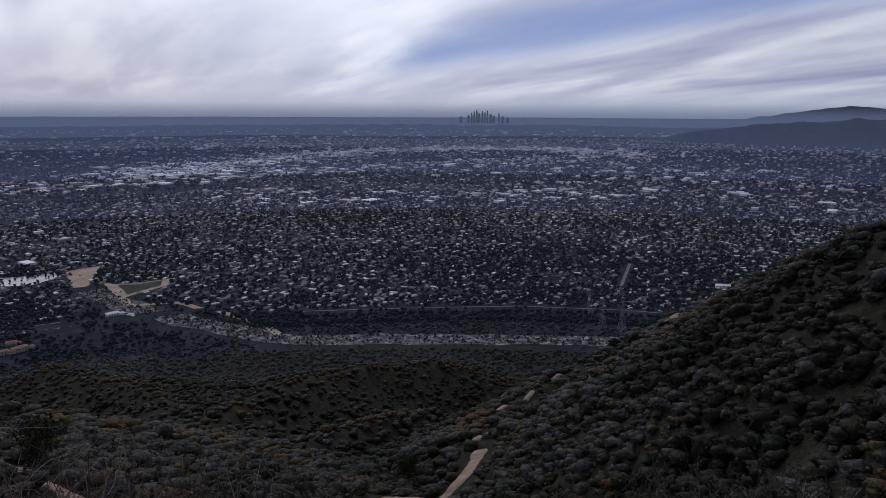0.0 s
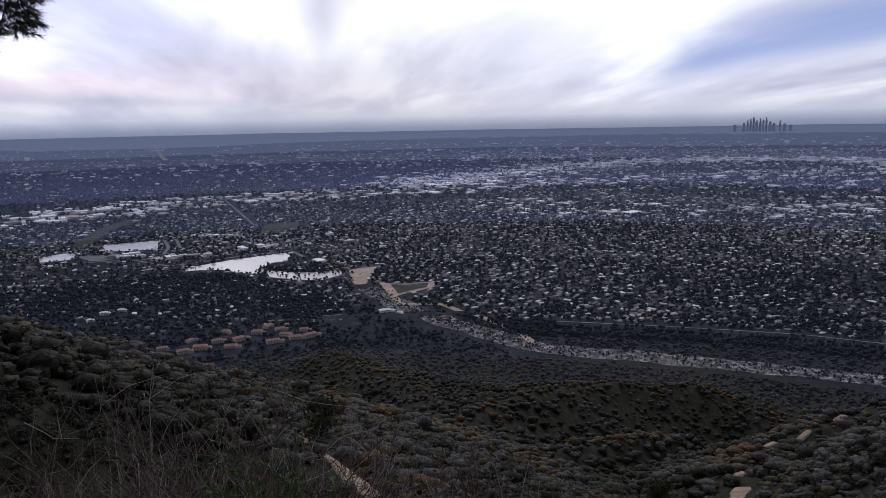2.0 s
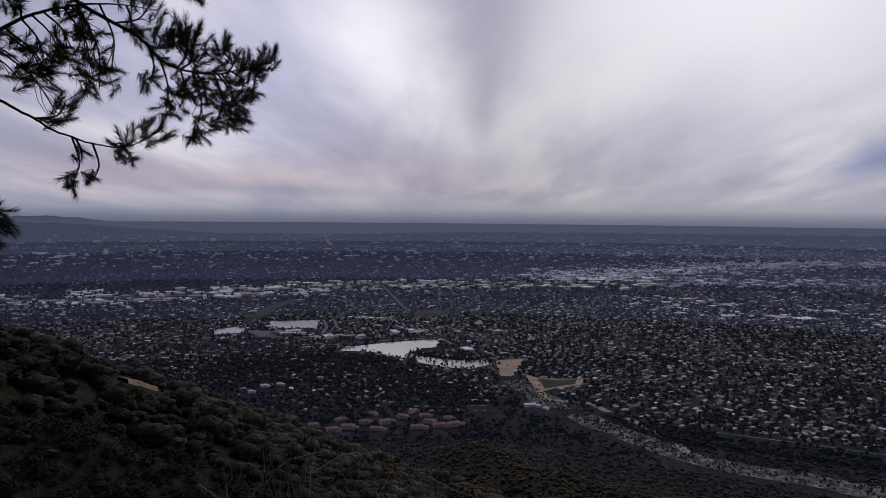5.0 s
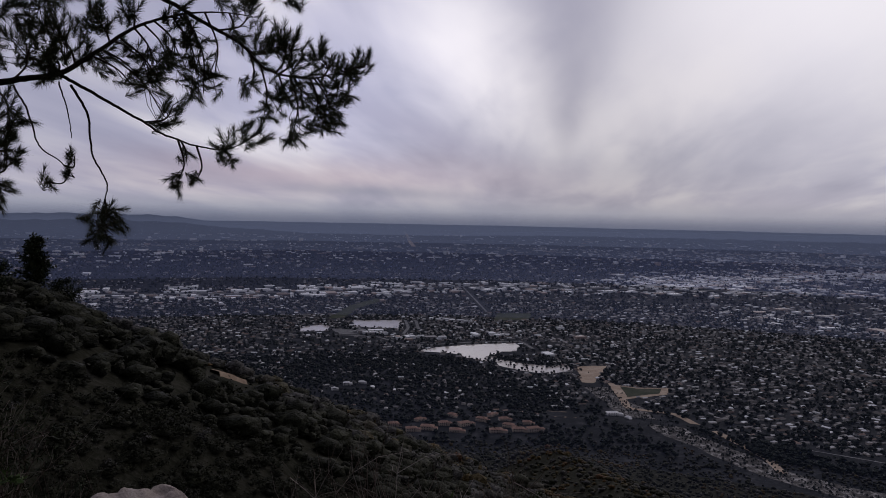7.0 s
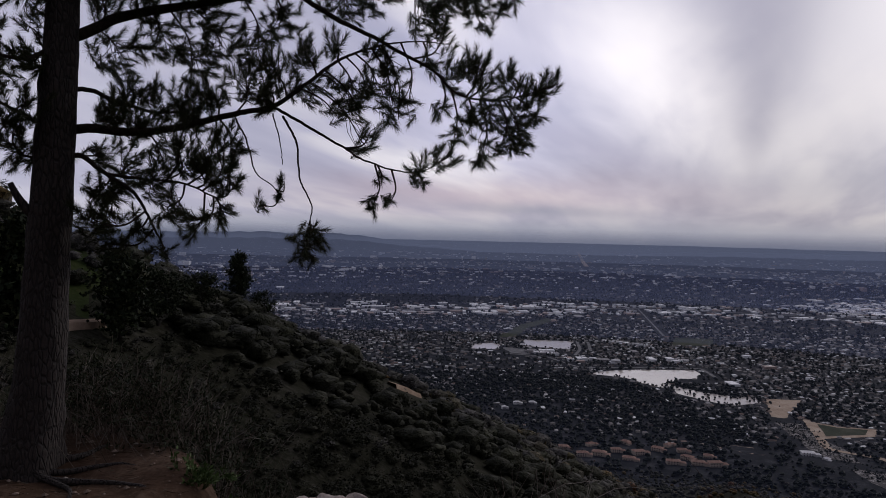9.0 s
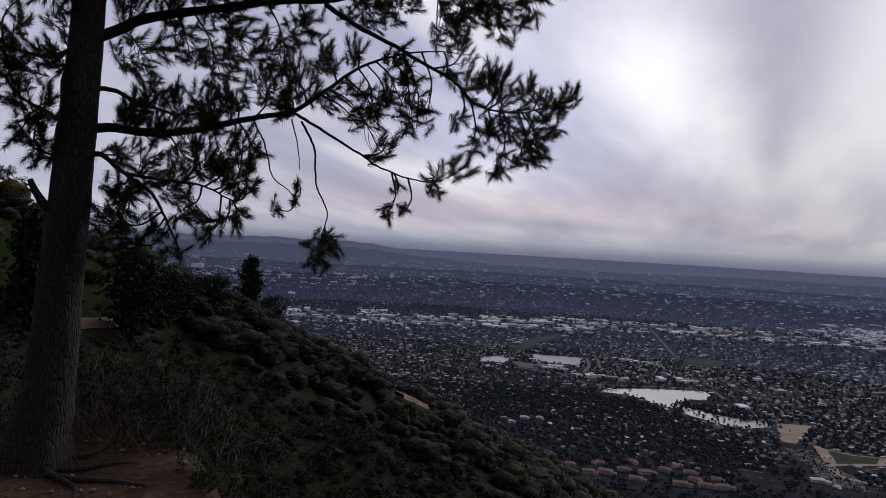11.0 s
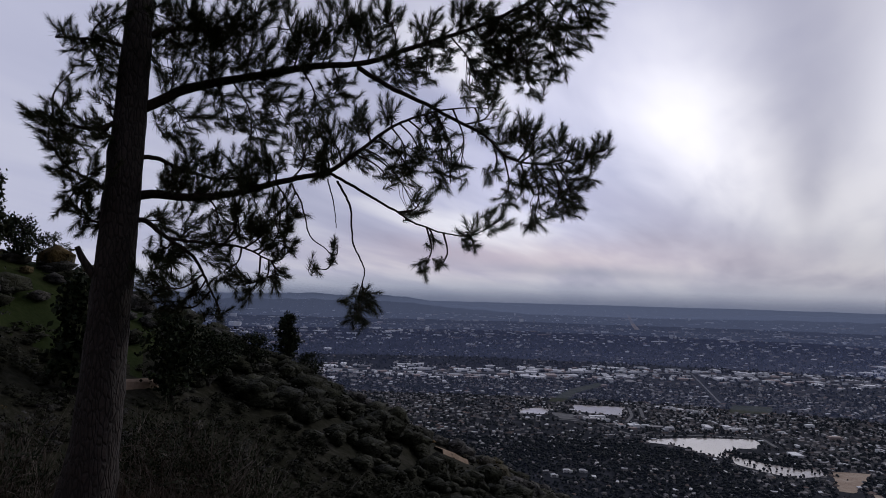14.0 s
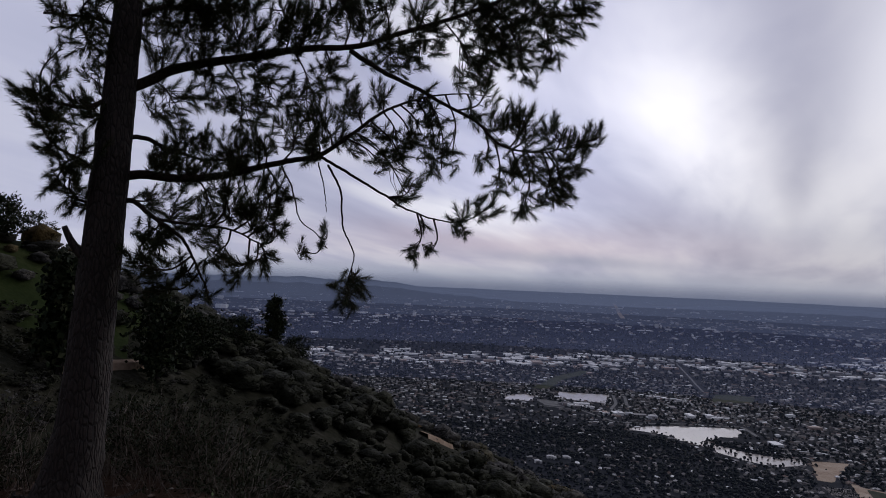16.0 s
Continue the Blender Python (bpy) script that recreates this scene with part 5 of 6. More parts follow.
# the crown goes on above
for _z in np.linspace(4.3, 6.6, 9):
    _a = prng.uniform(0, 2 * math.pi)
    _L = 0.5 + 0.55 * (6.9 - _z)
    _d = np.array((math.cos(_a), math.sin(_a), 0.35))
    _o = np.array((-3.30, 5.0, _z))
    bough([tuple(_o), tuple(_o + _d * _L * 0.5), tuple(_o + _d * _L)], 0.03, 0.008,
          [(*(_o + _d * _L * f + prng.normal(0, 0.12, 3)), 0.17) for f in (0.45, 0.7, 0.85, 1.0)])


# ---- boulder and brush on the edge of the lookout ----
def boulder(name, at, size, seed, label):
    bm = bmesh.new()
    bmesh.ops.create_icosphere(bm, subdivisions=5, radius=1)
    for v in bm.verts:
        p = v.co.copy()
        q = 0.30 * noise.noise(p * 1.1 + Vector((seed, 0, 0))) + 0.13 * noise.noise(p * 2.7 + Vector((0, seed, 0))) + 0.05 * noise.noise(p * 8) + 0.02 * noise.noise(p * 21)
        p *= 1 + q
        p.z = min(p.z, 0.60 - 0.10 * p.x + 0.10 * noise.noise(p * 2.3) + 0.03 * noise.noise(p * 9))
        v.co = Vector((p.x * size[0], p.y * size[1], p.z * size[2]))
    me = bpy.data.meshes.new(name)
    bm.to_mesh(me)
    me.materials.append(M_rock)
    me.polygons.foreach_set("use_smooth", np.ones(len(me.polygons), bool))
    o = new(name, me)
    o.matrix_world = pose(*at, 0, 0, 25)
    return tagged(o, label, "boulder")


boulder("boulder", (-1.12, 4.84, -0.82), (0.39, 0.39, 0.76), 3.0, "pale weathered granite boulder at the brushy edge")

brng = np.random.default_rng(77)


def wiggle(start, d, length, n, bend, lift=0.0):
    """A crooked stem."""
    p, out = np.array(start, float), []
    d = unit(np.array(d, float))
    for k in range(n):
        out.append(p.copy())
        d = unit(d + bend * brng.normal(0, 1, 3) + np.array((0, 0, lift)))
        p = p + d * length / (n - 1)
    return np.array(out)


def bush(name, x, y, h, width, stems, leaf_mat, leaf, per, label, forks=3, stem_mat=None, bend=0.22, droop=0.0):
    """A many-stemmed shrub; leaf: length and width, per: leaves on each fork."""
    z = float(land(x, y)) - 0.04
    e = new(name)
    e.matrix_world = pose(x, y, z)
    wood, green = Soup(), Soup()
    for _ in range(int(stems * 0.65)):
        a, t = brng.uniform(0, 2 * math.pi), brng.uniform(0.05, 1) ** 0.7
        d = np.array((math.cos(a) * width * t, math.sin(a) * width * t, h * brng.uniform(0.7, 1.1)))
        L = np.linalg.norm(d)
        s0 = np.array((math.cos(a), math.sin(a), 0)) * 0.25 * width * brng.random()
        st = wiggle(s0, d, L, 9, bend * 0.7, droop)
        wood.tube(st, 0.0055 * brng.uniform(0.6, 1.5), 0.0016, 3)
        for _f in range(forks):
            k = int(brng.integers(3, 8))
            fd = unit(st[k] - st[k - 1]) + 0.7 * brng.normal(0, 1, 3)
            fk = wiggle(st[k], fd, L * brng.uniform(0.15, 0.4), 6, bend, 0.05)
            wood.tube(fk[[0, 2, 3, 5]], 0.0026, 0.0011, 3)
            if per:
                i = brng.integers(1, 6, per)
                b = fk[i] + 0.01 * brng.normal(0, 1, (per, 3))
                green.leaves(b, unit(fk[-1] - fk[0])[None] + 0.8 * brng.normal(0, 1, (per, 3)), leaf[0] * brng.uniform(0.6, 1.3, per), leaf[1] * brng.uniform(0.6, 1.3, per), brng)
    part("branchwork", wood.mesh("branchwork", stem_mat or M_dry), e)
    if green.n:
        part("foliage", green.mesh("foliage", leaf_mat), e)
    return tagged(e, label, "shrub")


def tuft_grass(x, y, h, n, mat, label, name="grass_clump", lean=0.35, width=0.004, spread=0.12):
    z = float(land(x, y)) - 0.02
    e = Soup()
    base = np.stack([brng.normal(0, spread, n), brng.normal(0, spread, n), np.zeros(n)], -1)
    d = np.stack([brng.normal(0, lean, n), brng.normal(0, lean, n), np.ones(n)], -1)
    tip = base + d * (h * brng.uniform(0.5, 1.1, n))[:, None]
    e.blades(base, tip, brng.uniform(0.6, 1.4, n) * width, brng)
    o = new(name, e.mesh(name, mat))
    o.matrix_world = pose(x, y, z)
    return tagged(o, label, "grass", kind="stuff")


def stalks(x, y, h, n, label):
    """Dead flower stalks with knobbly heads."""
    z = float(land(x, y)) - 0.02
    e = new("flower_stalks")
    e.matrix_world = pose(x, y, z)
    wood, head = Soup(), Soup()
    for _ in range(n):
        b = np.array((brng.normal(0, 0.16), brng.normal(0, 0.16), 0))
        st = wiggle(b, (brng.normal(0, 0.22), brng.normal(0, 0.22), 1), h * brng.uniform(0.6, 1.1), 8, 0.07, 0.02)
        wood.tube(st, 0.004, 0.002, 4)
        m = 26
        k = brng.integers(4, 8, m)
        head.leaves(st[k] + 0.008 * brng.normal(0, 1, (m, 3)), brng.normal(0, 1, (m, 3)) + np.array((0, 0, 1.0)), brng.uniform(0.015, 0.04, m), brng.uniform(0.008, 0.018, m), brng)
    part("branchwork", wood.mesh("branchwork", M_dry), e)
    part("seedhead", head.mesh("seedhead", M_dryleaf), e, "dry grey-brown flower heads")["kind"] = "stuff"
    return tagged(e, label, "dry plant")


def near_edge():
    # bare tangled brush below the lip
    for az, r, h, w, n in ((1, 4.6, 1.25, 0.75, 46), (-6, 4.4, 1.45, 0.85, 60), (-11, 4.9, 1.6, 0.8, 60), (-16, 4.3, 1.25, 0.75, 56), (-21, 4.7, 1.1, 0.7, 46), (-3, 5.6, 1.7, 0.9, 50), (-25, 5.4, 1.3, 0.7, 40), (6, 5.2, 1.3, 0.7, 40)):
        x, y = polar(az, r)
        bush("dry_bush", x, y, h, w, n, M_dryleaf, (0.022, 0.008), 3, "leafless tangled grey-brown brush at the lookout's edge", forks=4, bend=0.3)
    # brown undergrowth filling between
    for az, r, h, w in ((-1, 4.2, 0.85, 0.7), (-8, 4.2, 0.95, 0.8), (-13, 4.3, 0.95, 0.8), (-18, 4.5, 0.9, 0.8), (-23, 4.9, 0.9, 0.7), (-5, 5.2, 1.15, 0.9), (-14, 5.4, 1.2, 0.9), (4, 4.6, 1.0, 0.7), (8, 5.0, 1.1, 0.7)):
        x, y = polar(az, r)
        bush("brown_bush", x, y, h, w, 34, M_dryleaf, (0.03, 0.009), 12, "brown half-dead sagebrush at the lookout's edge", forks=5)
    # fresh green sprigs
    for az, r, h in ((-15.5, 3.7, 0.95), (-17.5, 3.75, 0.8), (-13.5, 3.7, 0.7), (-9.5, 3.6, 0.6), (-19.5, 3.9, 0.6)):
        x, y = polar(az, r)
        bush("green_sprig", x, y, h, 0.16, 9, M_green, (0.05, 0.012), 12, "feathery bright green sprigs among dry brush", forks=6, stem_mat=M_green, bend=0.12)
    # dead flower stalks in front of the canyon
    for az, r, h, n in ((-31, 3.7, 0.62, 22), (-35, 3.6, 0.66, 26), (-38.5, 3.7, 0.7, 26), (-42, 3.9, 0.6, 18), (-27.5, 3.9, 0.6, 18), (-33, 4.3, 0.8, 20)):
        x, y = polar(az, r)
        stalks(x, y, h, n, "clump of dead buckwheat stalks with knobbly heads")
    # low growth to the east, below the frame of the ridge
    for az, r, h, w, kind in ((-72, 9.0, 1.6, 1.1, "g"), (-76, 10.0, 1.7, 1.2, "g"), (-66, 11.0, 1.3, 1.2, "r"), (-61, 12.0, 1.4, 1.2, "r"), (-70, 13.0, 1.4, 1.2, "o"), (-80, 8.0, 1.7, 1.0, "g"), (-56, 13.0, 1.3, 1.2, "o")):
        x, y = polar(az, r)
        mat, lab = {"g": (M_sage, "grey dry sagebrush on the slope"), "r": (M_rust, "rust-brown buckwheat shrub on the slope"), "o": (M_dark, "dark green rounded shrub on the slope")}[kind]
        bush("slope_bush", x, y, h, w, 60, mat, (0.06, 0.022), 16, lab, forks=5)
    # dark shrubs and pale grass beyond the dirt under the pine
    for az, r, h, w in ((12.5, 6.0, 1.35, 0.8), (16.5, 6.6, 1.25, 0.9), (20.5, 6.9, 1.15, 0.9), (9, 7.0, 1.6, 0.9), (14, 7.8, 1.7, 1.0), (24, 8.6, 1.2, 1.0), (29, 9.6, 1.2, 1.1), (34, 9.4, 1.1, 1.0), (40, 9.6, 1.2, 1.0), (44, 8.8, 1.2, 1.0)):
        x, y = polar(az, r)
        bush("dark_bush", x, y, h, w, 70, M_dark, (0.055, 0.016), 16, "dense dark green shrub beyond the dirt", forks=5)
    for az, r, h in ((22.5, 7.2, 0.8), (25.5, 7.6, 0.85), (27.5, 7.8, 0.8), (30, 8.0, 0.7), (32, 8.2, 0.7), (38.5, 7.9, 0.7), (41, 7.7, 0.8), (18.5, 6.4, 0.7), (13.0, 4.9, 0.75), (35.5, 8.0, 0.7), (43.5, 7.0, 0.8)):
        x, y = polar(az, r)
        tuft_grass(x, y, h, 130, M_dry, "clump of pale dry grass stalks", width=0.006, spread=0.25)
        tuft_grass(x + 0.2, y + 0.25, h * 0.75, 150, M_dark, "clump of dark green grass", width=0.007, spread=0.28)
    for az, r, h in ((21, 6.0, 0.6), (23, 6.2, 0.7), (25, 6.35, 0.65), (27, 6.5, 0.75), (29, 6.7, 0.7), (31, 6.8, 0.7), (33.5, 7.0, 0.65), (26, 6.9, 0.8), (30, 7.2, 0.8), (39.5, 6.9, 0.6), (42, 6.6, 0.6), (19, 6.0, 0.7)):
        x, y = polar(az, r)
        bush("dark_bush", x, y, h, 0.45, 40, M_dark, (0.05, 0.012), 14, "dense dark green shrub beyond the dirt", forks=4)
        tuft_grass(x + 0.15, y - 0.1, h * 1.05, 60, M_dry, "clump of pale dry grass stalks", width=0.005, spread=0.3)
    for az, r in ((22.5, 5.15), (20.0, 5.0), (24.2, 5.3), (18.2, 4.9)):
        x, y = polar(az, r)
        bush("green_weed", x, y, 0.16, 0.2, 26, M_green, (0.05, 0.02), 9, "low leafy green weed on the dirt", forks=3, stem_mat=M_green)


near_edge()


def litter():
    """Pebbles, twigs and dead needles over the dirt."""
    r = np.random.default_rng(9)
    n = 2600
    x, y = r.uniform(-6.5, -0.8, n), r.uniform(2.2, 7.2, n)
    ok = pad_mask(x, y) > 0.3
    x, y = x[ok], y[ok]
    n = len(x)
    T = [tree_template(s + 200, 1, 5) for s in range(4)]
    size = 0.008 + 0.05 * r.random(n) ** 5
    V, F, who, _ = stamp(T, r.integers(0, 4, n), np.stack([x, y, land(x, y) - 0.004], -1), size, r.uniform(0, 6.3, n), size * 0.6)
    tagged(new("gravel", grid_mesh("gravel", V, F, [M_pebble])), "loose gravel and chips on trodden dirt", "gravel", kind="stuff")
    s = Soup()
    m = 5200
    x, y = r.uniform(-6.5, -0.8, m), r.uniform(2.2, 7.2, m)
    ok = pad_mask(x, y) > 0.25
    x, y = x[ok], y[ok]
    m = len(x)
    a = r.uniform(0, 6.3, m)
    b = np.stack([x, y, land(x, y) + 0.006], -1)
    s.blades(b, b + np.stack([np.cos(a), np.sin(a), r.normal(0.05, 0.08, m)], -1) * r.uniform(0.06, 0.14, m)[:, None], r.uniform(0.003, 0.006, m), r)
    tagged(new("needle_litter", s.mesh("needle_litter", M_dryleaf)), "fallen brown pine needles and twigs", "litter", kind="stuff")


M_pebble = island("pebbles", [(0.0, (0.16, 0.12, 0.095)), (0.4, (0.24, 0.18, 0.145)), (0.75, (0.11, 0.08, 0.062)), (0.9, (0.36, 0.31, 0.27))], 0.9)
litter()


# ---- trees on the western slope ----
def slope_tree(name, az, r, h, w, kind, label, sink=0.2, leaf=None):
    """Trunk, limbs and a crown of many leaf sprays; kind: 'cone' or 'round'."""
    x, y = polar(az, r)
    e = new(name)
    e.matrix_world = pose(x, y, float(land(x, y)) - sink)
    wood, green = Soup(), Soup()
    wood.tube(spline([(0, 0, 0), (0.03 * h, 0.02 * h, 0.45 * h), (0, 0.01 * h, 0.93 * h)], 10), 0.035 * h, 0.006 * h, 7)
    n = 46 if h > 3.5 else 28
    for k in range(n):
        f = 0.14 + 0.84 * (k + brng.random()) / n
        a = brng.uniform(0, 2 * math.pi)
        reach = w * (1.08 - f) ** 0.7 * brng.uniform(0.55, 1.1) if kind == "cone" else w * math.sqrt(max(0.05, 1 - (2 * f - 1.05) ** 2)) * brng.uniform(0.6, 1.1)
        d = np.array((math.cos(a) * reach, math.sin(a) * reach, 0.25 * reach + 0.04 * h))
        s0 = np.array((0, 0, f * h * 0.93))
        wood.tube(np.array([s0, s0 + d * 0.55, s0 + d]), 0.009 * h * (1.1 - f), 0.003 * h, 4)
        m = 60
        t = brng.uniform(0.25, 1.05, m)[:, None]
        b = s0 + d * t + brng.normal(0, 1, (m, 3)) * 0.045 * h
        q = 0.055 * h
        green.leaves(b, brng.normal(0, 1, (m, 3)) + np.array((0, 0, 0.6)), brng.uniform(0.6, 1.4, m) * q, brng.uniform(0.4, 0.9, m) * q, brng)
    part("trunk", wood.mesh("trunk", M_bark), e)
    part("crown", green.mesh("crown", leaf or M_dark), e)
    return tagged(e, label, "tree")


slope_tree("cypress_tree", 21.9, 82, 5.9, 1.75, "cone", "small dark conical tree on the ridge shoulder")
slope_tree("small_oak", 19.9, 82, 3.2, 1.7, "round", "low dark rounded tree on the ridge shoulder")
slope_tree("oak_tree", 30.2, 56, 6.6, 2.2, "round", "dark bushy oak on the western slope")
slope_tree("oak_tree", 27.6, 62, 4.6, 2.2, "round", "dark bushy oak on the western slope")
slope_tree("oak_tree", 36.8, 52, 8.2, 1.9, "cone", "tall dark tree on the western slope")
slope_tree("oak_tree", 40.6, 72, 4.2, 2.0, "round", "dark tree on the skyline of the slope")
slope_tree("conifer_tree", 42.6, 70, 7.5, 2.0, "cone", "dark conifer on the skyline of the slope")
slope_tree("oak_tree", 38.6, 74, 3.0, 1.8, "round", "dark tree on the skyline of the slope")
slope_tree("oak_tree", 24.6, 70, 4.0, 2.0, "round", "dark bushy oak on the western slope")
slope_tree("canyon_oak", -16.2, 82, 5.2, 2.6, "round", "rounded dark green oak beside the trail", leaf=M_oak)
slope_tree("canyon_oak", -44.8, 152, 7.5, 3.6, "round", "dark green oak below the trail bend", leaf=M_oak)


# ---- landmarks on the plain ----
M_stucco = surface("cream_stucco", (0.42, 0.34, 0.28), (0.52, 0.43, 0.36), (0.60, 0.52, 0.45), 0.4, 0.9, 0.0, 5)
M_tile = surface("clay_tile", (0.17, 0.105, 0.080), (0.26, 0.165, 0.13), (0.36, 0.25, 0.20), 0.6, 0.85, 0.0, 6)
M_white = surface("white_render", (0.58, 0.57, 0.56), (0.68, 0.67, 0.66), (0.76, 0.76, 0.75), 0.3, 0.85, 0.0, 5)
M_glass = surface("dark_windows", (0.03, 0.03, 0.035), (0.045, 0.045, 0.05), (0.07, 0.07, 0.075), 0.8, 0.25, 0.0, 3)
M_steel = surface("grey_steel", (0.20, 0.20, 0.21), (0.26, 0.26, 0.27), (0.32, 0.32, 0.33), 0.8, 0.5, 0.0, 5)


def box_mesh(name, size, at, mat, bev=0.0):
    bm = bmesh.new()
    bmesh.ops.create_cube(bm, size=1)
    for v in bm.verts:
        v.co = Vector((v.co.x * size[0] + at[0], v.co.y * size[1] + at[1], v.co.z * size[2] + at[2]))
    if bev:
        bmesh.ops.bevel(bm, geom=bm.edges[:], offset=bev, segments=1, affect="EDGES")
    me = bpy.data.meshes.new(name)
    bm.to_mesh(me)
    bm.free()
    me.materials.append(mat)
    return me


def hip_mesh(w, d, z, rise, mat, over=0.7):
    a, b = w / 2 + over, d / 2 + over
    e = a - min(b, a * 0.8)
    v = [(-a, -b, z), (a, -b, z), (a, b, z), (-a, b, z), (-e, 0, z + rise), (e, 0, z + rise)]
    f = [(0, 1, 5), (0, 5, 4), (2, 3, 4), (2, 4, 5), (1, 2, 5), (3, 0, 4), (0, 2, 1), (0, 3, 2)]
    return grid_mesh("roof", np.array(v, float), np.array(f), [mat])


def villa(az, el, w, d, h, turn, wall, roof, label):
    """A large house with a wing, hipped roofs and rows of windows."""
    fx, fy = flat(az, el)
    x, y, z, s = plain(fx, fy)
    e = new("villa")
    e.matrix_world = pose(float(x), float(y), float(z) - 0.5, 0, 0, turn + az)
    w, d, h = w * 0.85, d * 0.85, h
    part("wall", box_mesh("wall", (w, d, h), (0, 0, h / 2), wall, 0.1), e)
    part("roof", hip_mesh(w, d, h, 2.6, roof), e)
    wing = part("wing", box_mesh("wing", (w * 0.4, d * 0.7, h * 0.8), (w * 0.62, -d * 0.35, h * 0.4), wall, 0.1), e)
    r2 = part("wing_roof", hip_mesh(w * 0.4, d * 0.7, 0, 2.0, roof), wing)
    r2.location = (w * 0.62, -d * 0.35, h * 0.8)
    me = box_mesh("window", (1.6, 0.16, 1.7), (0, 0, 0), M_glass)
    for fl in range(2 if h > 5 else 1):
        for k in range(4):
            o = part("window", me, e)
            o.location = (-w * 0.36 + k * w * 0.2, -d / 2 - 0.05, 1.8 + fl * 3.2)
    return tagged(e, label, "house", "villas above the canyon")


for az, el, w, d, h, t in VILLAS:
    villa(az, el, w, d, h, t, M_stucco, M_tile, "large cream villa with clay-tile hip roofs")
for az, el, w, d, h, t in WHITES:
    villa(az, el, w, d, h, t, M_white, M_white, "large white building with pale hip roofs among trees")


def pylon(az, r, h):
    """Lattice mast with three cross-arms."""
    x, y = polar(az, r)
    e = new("power_pylon")
    e.matrix_world = pose(x, y, float(land(x, y)) - 0.3, 0, 0, az + 35)
    w = 0.09 * h

    def at(k, f):
        q = w * (1 - f) ** 1.3 + 0.012 * h
        return np.array((q * (1 if k in (0, 3) else -1), q * (1 if k < 2 else -1), f * h))

    for k in range(4):
        s = Soup()
        s.tube(np.array([at(k, f) for f in np.linspace(0, 1, 9)]), 0.28, 0.16, 4)
        part("leg", s.mesh("leg", M_steel), e)
    s = Soup()
    fs = np.linspace(0, 1, 9)
    for f0, f1 in zip(fs, fs[1:]):
        for k in range(4):
            s.tube(np.array([at(k, f0), at((k + 1) % 4, f1)]), 0.13, 0.13, 3)
            s.tube(np.array([at((k + 1) % 4, f0), at(k, f1)]), 0.13, 0.13, 3)
    part("bracing", s.mesh("bracing", M_steel), e)
    for f, L in ((0.72, 0.15), (0.84, 0.18), (0.95, 0.13)):
        s = Soup()
        s.tube(np.array([(-L * h, 0, f * h), (0, 0, f * h + 0.02 * h), (L * h, 0, f * h)]), 0.22, 0.22, 4)
        s.tube(np.array([(-L * h, 0, f * h), (0, 0, f * h - 0.02 * h), (L * h, 0, f * h)]), 0.16, 0.16, 4)
        part("crossarm", s.mesh("crossarm", M_steel), e)
    return tagged(e, "grey steel lattice power pylon by the river bed", "pylon", "power pylons")


pylon(-62.25, 1150, 58)
pylon(-60.7, 1180, 50)
pylon(-59.6, 1260, 46)

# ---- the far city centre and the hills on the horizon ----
# blue-grey of distance haze is mixed into the tower and hill colours
M_far = surface("haze_tinted_towers", (0.16, 0.18, 0.22), (0.20, 0.22, 0.26), (0.25, 0.27, 0.31), 0.02, 0.8, 0.0, 6)
M_hill = surface("haze_tinted_hills", (0.040, 0.046, 0.060), (0.055, 0.062, 0.078), (0.075, 0.082, 0.098), 0.004, 0.95, 0.0, 7)
FARD = 4690.0


def tower(az, top, wide, crown):
    x, y = polar(az, FARD - 120)
    z0 = EYE + FARD * math.tan(radians(-1.0))
    z1 = EYE + FARD * math.tan(radians(-0.75 + 0.85 * (top + 0.75)))
    h, w = z1 - z0, FARD * math.tan(radians(wide * 1.05))
    e = new("skyscraper")
    e.matrix_world = pose(x, y, z0, 0, 0, az + brng.uniform(-25, 25))
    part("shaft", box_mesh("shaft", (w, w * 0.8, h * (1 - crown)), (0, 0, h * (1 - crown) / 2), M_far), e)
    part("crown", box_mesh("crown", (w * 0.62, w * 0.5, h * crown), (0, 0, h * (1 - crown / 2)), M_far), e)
    tagged(e, "hazy far-off skyscraper of the city centre", "skyscraper", "far skyline")


for az, top, wide, crown in ((-49.5, -0.30, 0.16, 0.1), (-49.75, -0.10, 0.13, 0.2), (-49.95, 0.02, 0.12, 0.2), (-50.15, 0.16, 0.13, 0.15), (-50.35, -0.12, 0.14, 0.1), (-50.6, 0.04, 0.12, 0.25), (-50.8, -0.05, 0.13, 0.1), (-51.0, 0.10, 0.12, 0.2),
                             (-51.25, -0.22, 0.16, 0.1), (-51.5, -0.35, 0.15, 0.1), (-51.9, -0.14, 0.11, 0.2), (-52.2, -0.40, 0.17, 0.1), (-48.9, -0.45, 0.18, 0.1), (-52.6, -0.5, 0.2, 0.1)):
    tower(az, top, wide, crown)


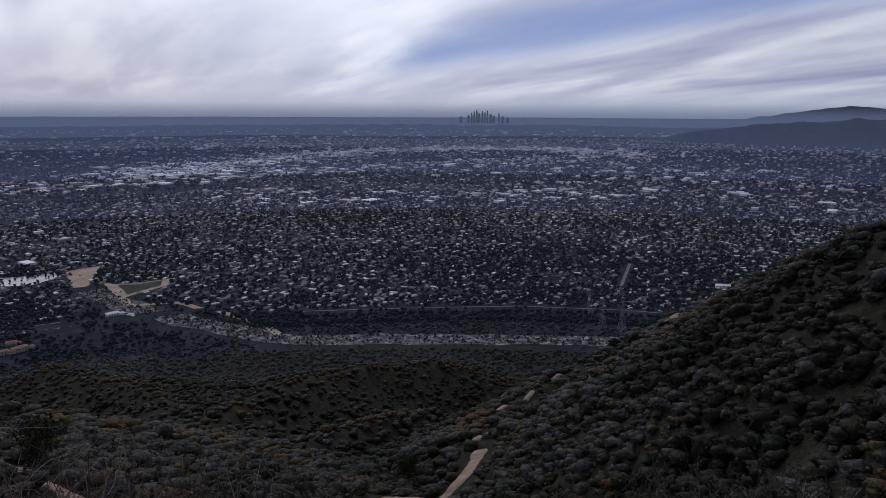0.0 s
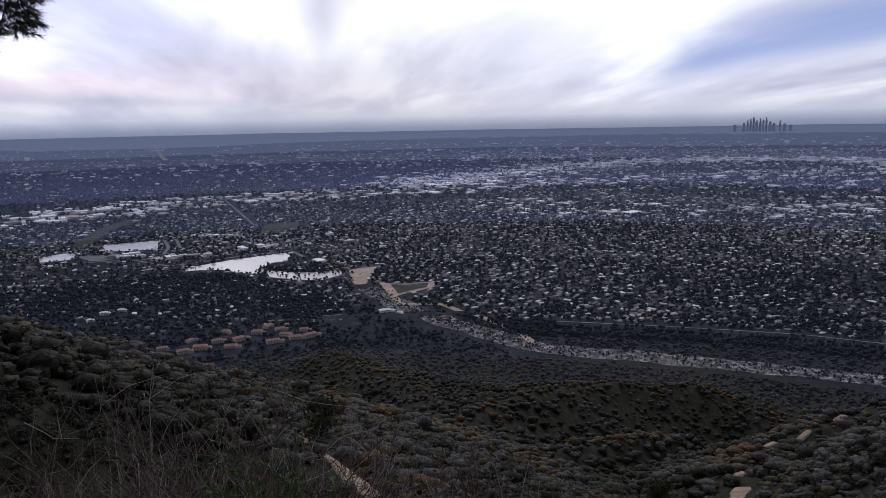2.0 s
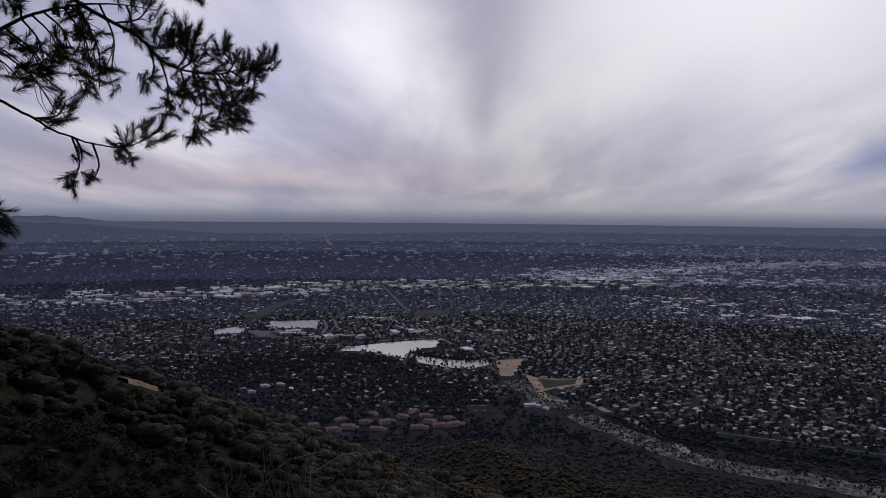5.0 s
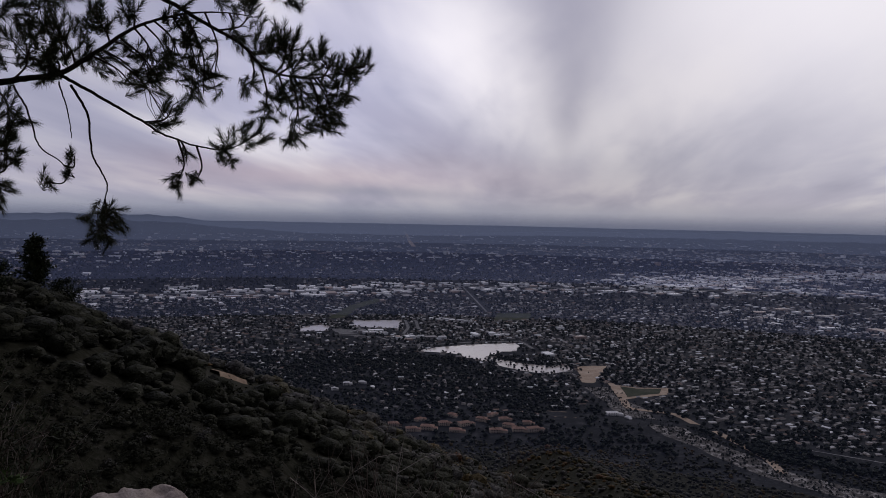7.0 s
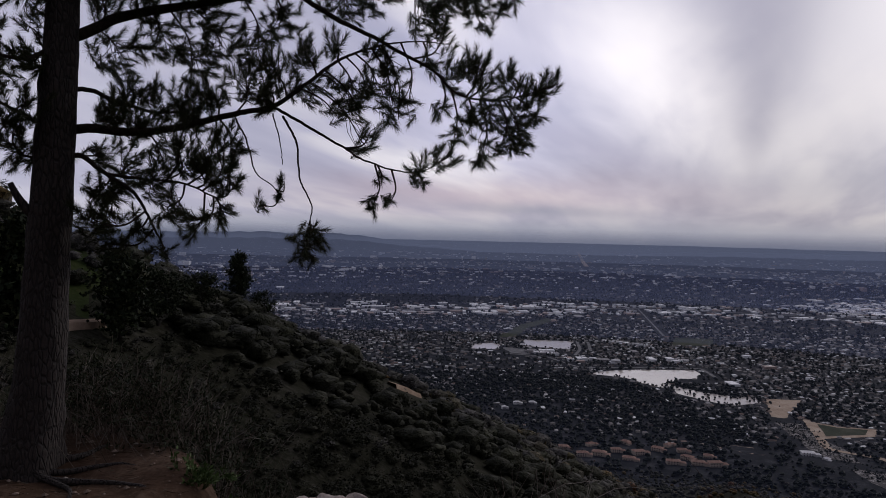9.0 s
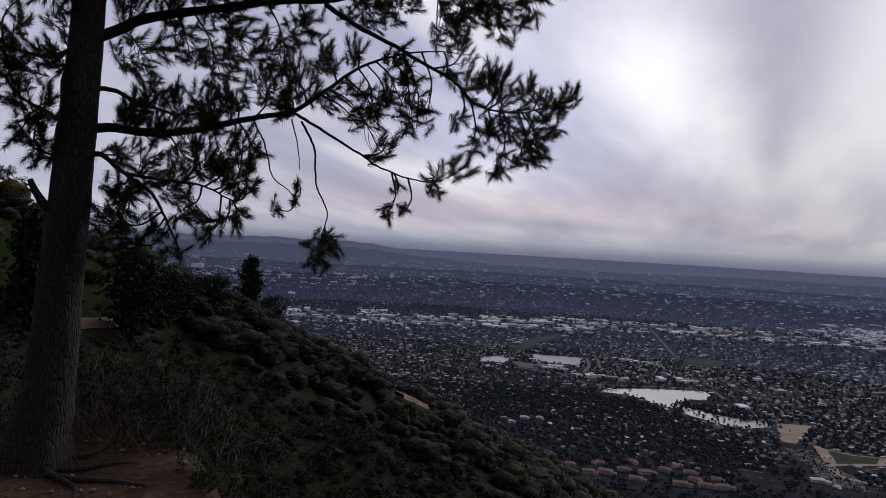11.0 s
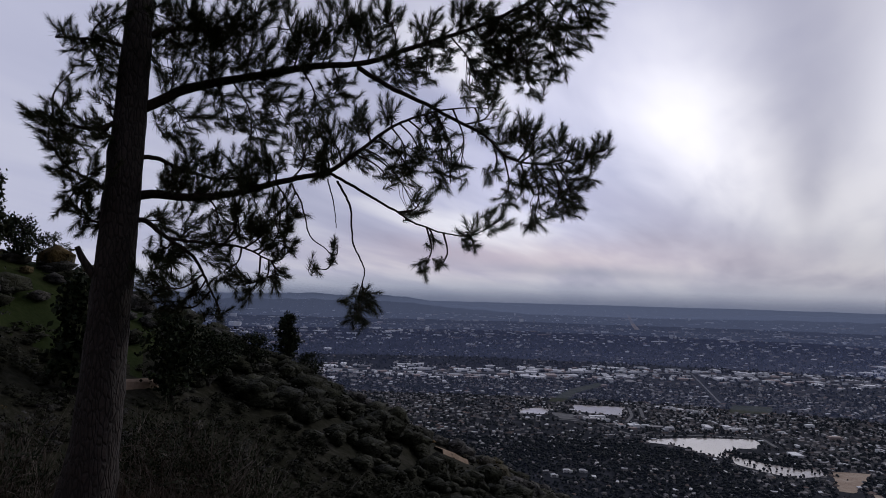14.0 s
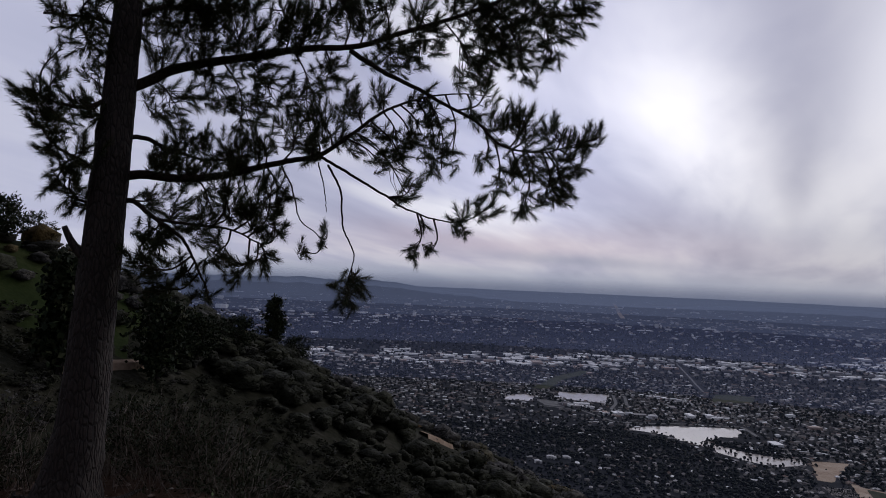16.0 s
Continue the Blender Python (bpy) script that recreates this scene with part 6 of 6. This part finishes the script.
def far_hill(name, rows, d, depth, rough, label, seed):
    """A rolling range: rows of azimuth and height angle of its crest; its foot lies on the plain."""
    def plain_z(r):
        D = NEAR - REACH * math.log(1 - (r - NEAR) / REACH)
        return EYE + (FLOOR - EYE) * r / D

    az = np.arange(rows[0][0], rows[-1][0], -0.12)
    el = np.interp(-az, [-a for a, _ in rows], [e for _, e in rows])
    el = el + rough * fbm(az * 1.1, az * 0, 5, seed)
    top = np.maximum(EYE + d * np.tan(np.radians(el)), plain_z(d) - 2)
    V = []
    for f, fall in ((0.0, 1.0), (0.3, 0.75), (0.55, 0.42), (0.8, 0.14), (1.0, 0.0), (1.03, 0.3)):
        r = d - depth * (1 - f)
        foot = plain_z(r) - 3
        z = foot * fall + top * (1 - fall) + (1 - abs(2 * min(f, 1) - 1)) * 6 * fbm(az * 2.5, az * 0 + f * 3, 4, seed + 3) * np.clip((top - plain_z(d)) / 40, 0, 1)
        a = np.radians(az)
        V.append(np.stack([-np.sin(a) * r, np.cos(a) * r, z], -1))
    n = len(az)
    V = np.concatenate(V)
    i, j = np.meshgrid(np.arange(5), np.arange(n - 1), indexing="ij")
    k = i * n + j
    F = np.stack([k, k + 1, k + n + 1, k + n], -1).reshape(-1, 4)
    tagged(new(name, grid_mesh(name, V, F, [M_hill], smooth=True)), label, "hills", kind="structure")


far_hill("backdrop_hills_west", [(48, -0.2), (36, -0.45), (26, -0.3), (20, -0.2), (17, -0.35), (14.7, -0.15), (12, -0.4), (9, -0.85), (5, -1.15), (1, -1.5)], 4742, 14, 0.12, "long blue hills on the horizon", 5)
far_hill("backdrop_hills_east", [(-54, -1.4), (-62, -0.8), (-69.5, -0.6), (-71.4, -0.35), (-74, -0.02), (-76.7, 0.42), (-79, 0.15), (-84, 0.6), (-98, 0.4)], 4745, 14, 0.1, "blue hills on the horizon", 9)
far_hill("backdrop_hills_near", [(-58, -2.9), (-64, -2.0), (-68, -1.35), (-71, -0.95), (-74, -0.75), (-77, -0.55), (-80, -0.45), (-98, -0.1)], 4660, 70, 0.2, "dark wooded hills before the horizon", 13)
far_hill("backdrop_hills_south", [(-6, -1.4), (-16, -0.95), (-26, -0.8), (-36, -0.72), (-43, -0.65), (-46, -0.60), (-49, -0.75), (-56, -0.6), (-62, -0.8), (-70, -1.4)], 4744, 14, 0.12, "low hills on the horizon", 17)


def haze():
    """Thin sheets over the plain stand in for valley haze, one behind another."""
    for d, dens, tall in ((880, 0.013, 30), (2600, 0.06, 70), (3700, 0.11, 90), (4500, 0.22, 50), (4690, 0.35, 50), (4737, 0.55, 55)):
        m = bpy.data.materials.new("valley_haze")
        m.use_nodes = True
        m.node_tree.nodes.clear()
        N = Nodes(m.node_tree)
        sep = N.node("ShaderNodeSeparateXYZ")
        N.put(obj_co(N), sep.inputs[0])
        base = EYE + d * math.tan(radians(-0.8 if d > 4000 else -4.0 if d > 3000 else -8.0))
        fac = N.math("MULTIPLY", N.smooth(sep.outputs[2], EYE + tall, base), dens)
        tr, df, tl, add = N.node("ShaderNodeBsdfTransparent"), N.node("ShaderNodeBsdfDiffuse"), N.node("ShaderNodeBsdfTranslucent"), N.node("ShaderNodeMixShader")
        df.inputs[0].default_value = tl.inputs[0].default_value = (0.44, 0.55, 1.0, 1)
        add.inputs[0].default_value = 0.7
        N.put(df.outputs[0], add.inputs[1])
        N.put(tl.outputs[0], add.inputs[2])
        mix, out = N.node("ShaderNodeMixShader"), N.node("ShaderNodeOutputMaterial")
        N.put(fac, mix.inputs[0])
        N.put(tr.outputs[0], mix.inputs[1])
        # far sheets emit blue-grey in place of light scattered by haze
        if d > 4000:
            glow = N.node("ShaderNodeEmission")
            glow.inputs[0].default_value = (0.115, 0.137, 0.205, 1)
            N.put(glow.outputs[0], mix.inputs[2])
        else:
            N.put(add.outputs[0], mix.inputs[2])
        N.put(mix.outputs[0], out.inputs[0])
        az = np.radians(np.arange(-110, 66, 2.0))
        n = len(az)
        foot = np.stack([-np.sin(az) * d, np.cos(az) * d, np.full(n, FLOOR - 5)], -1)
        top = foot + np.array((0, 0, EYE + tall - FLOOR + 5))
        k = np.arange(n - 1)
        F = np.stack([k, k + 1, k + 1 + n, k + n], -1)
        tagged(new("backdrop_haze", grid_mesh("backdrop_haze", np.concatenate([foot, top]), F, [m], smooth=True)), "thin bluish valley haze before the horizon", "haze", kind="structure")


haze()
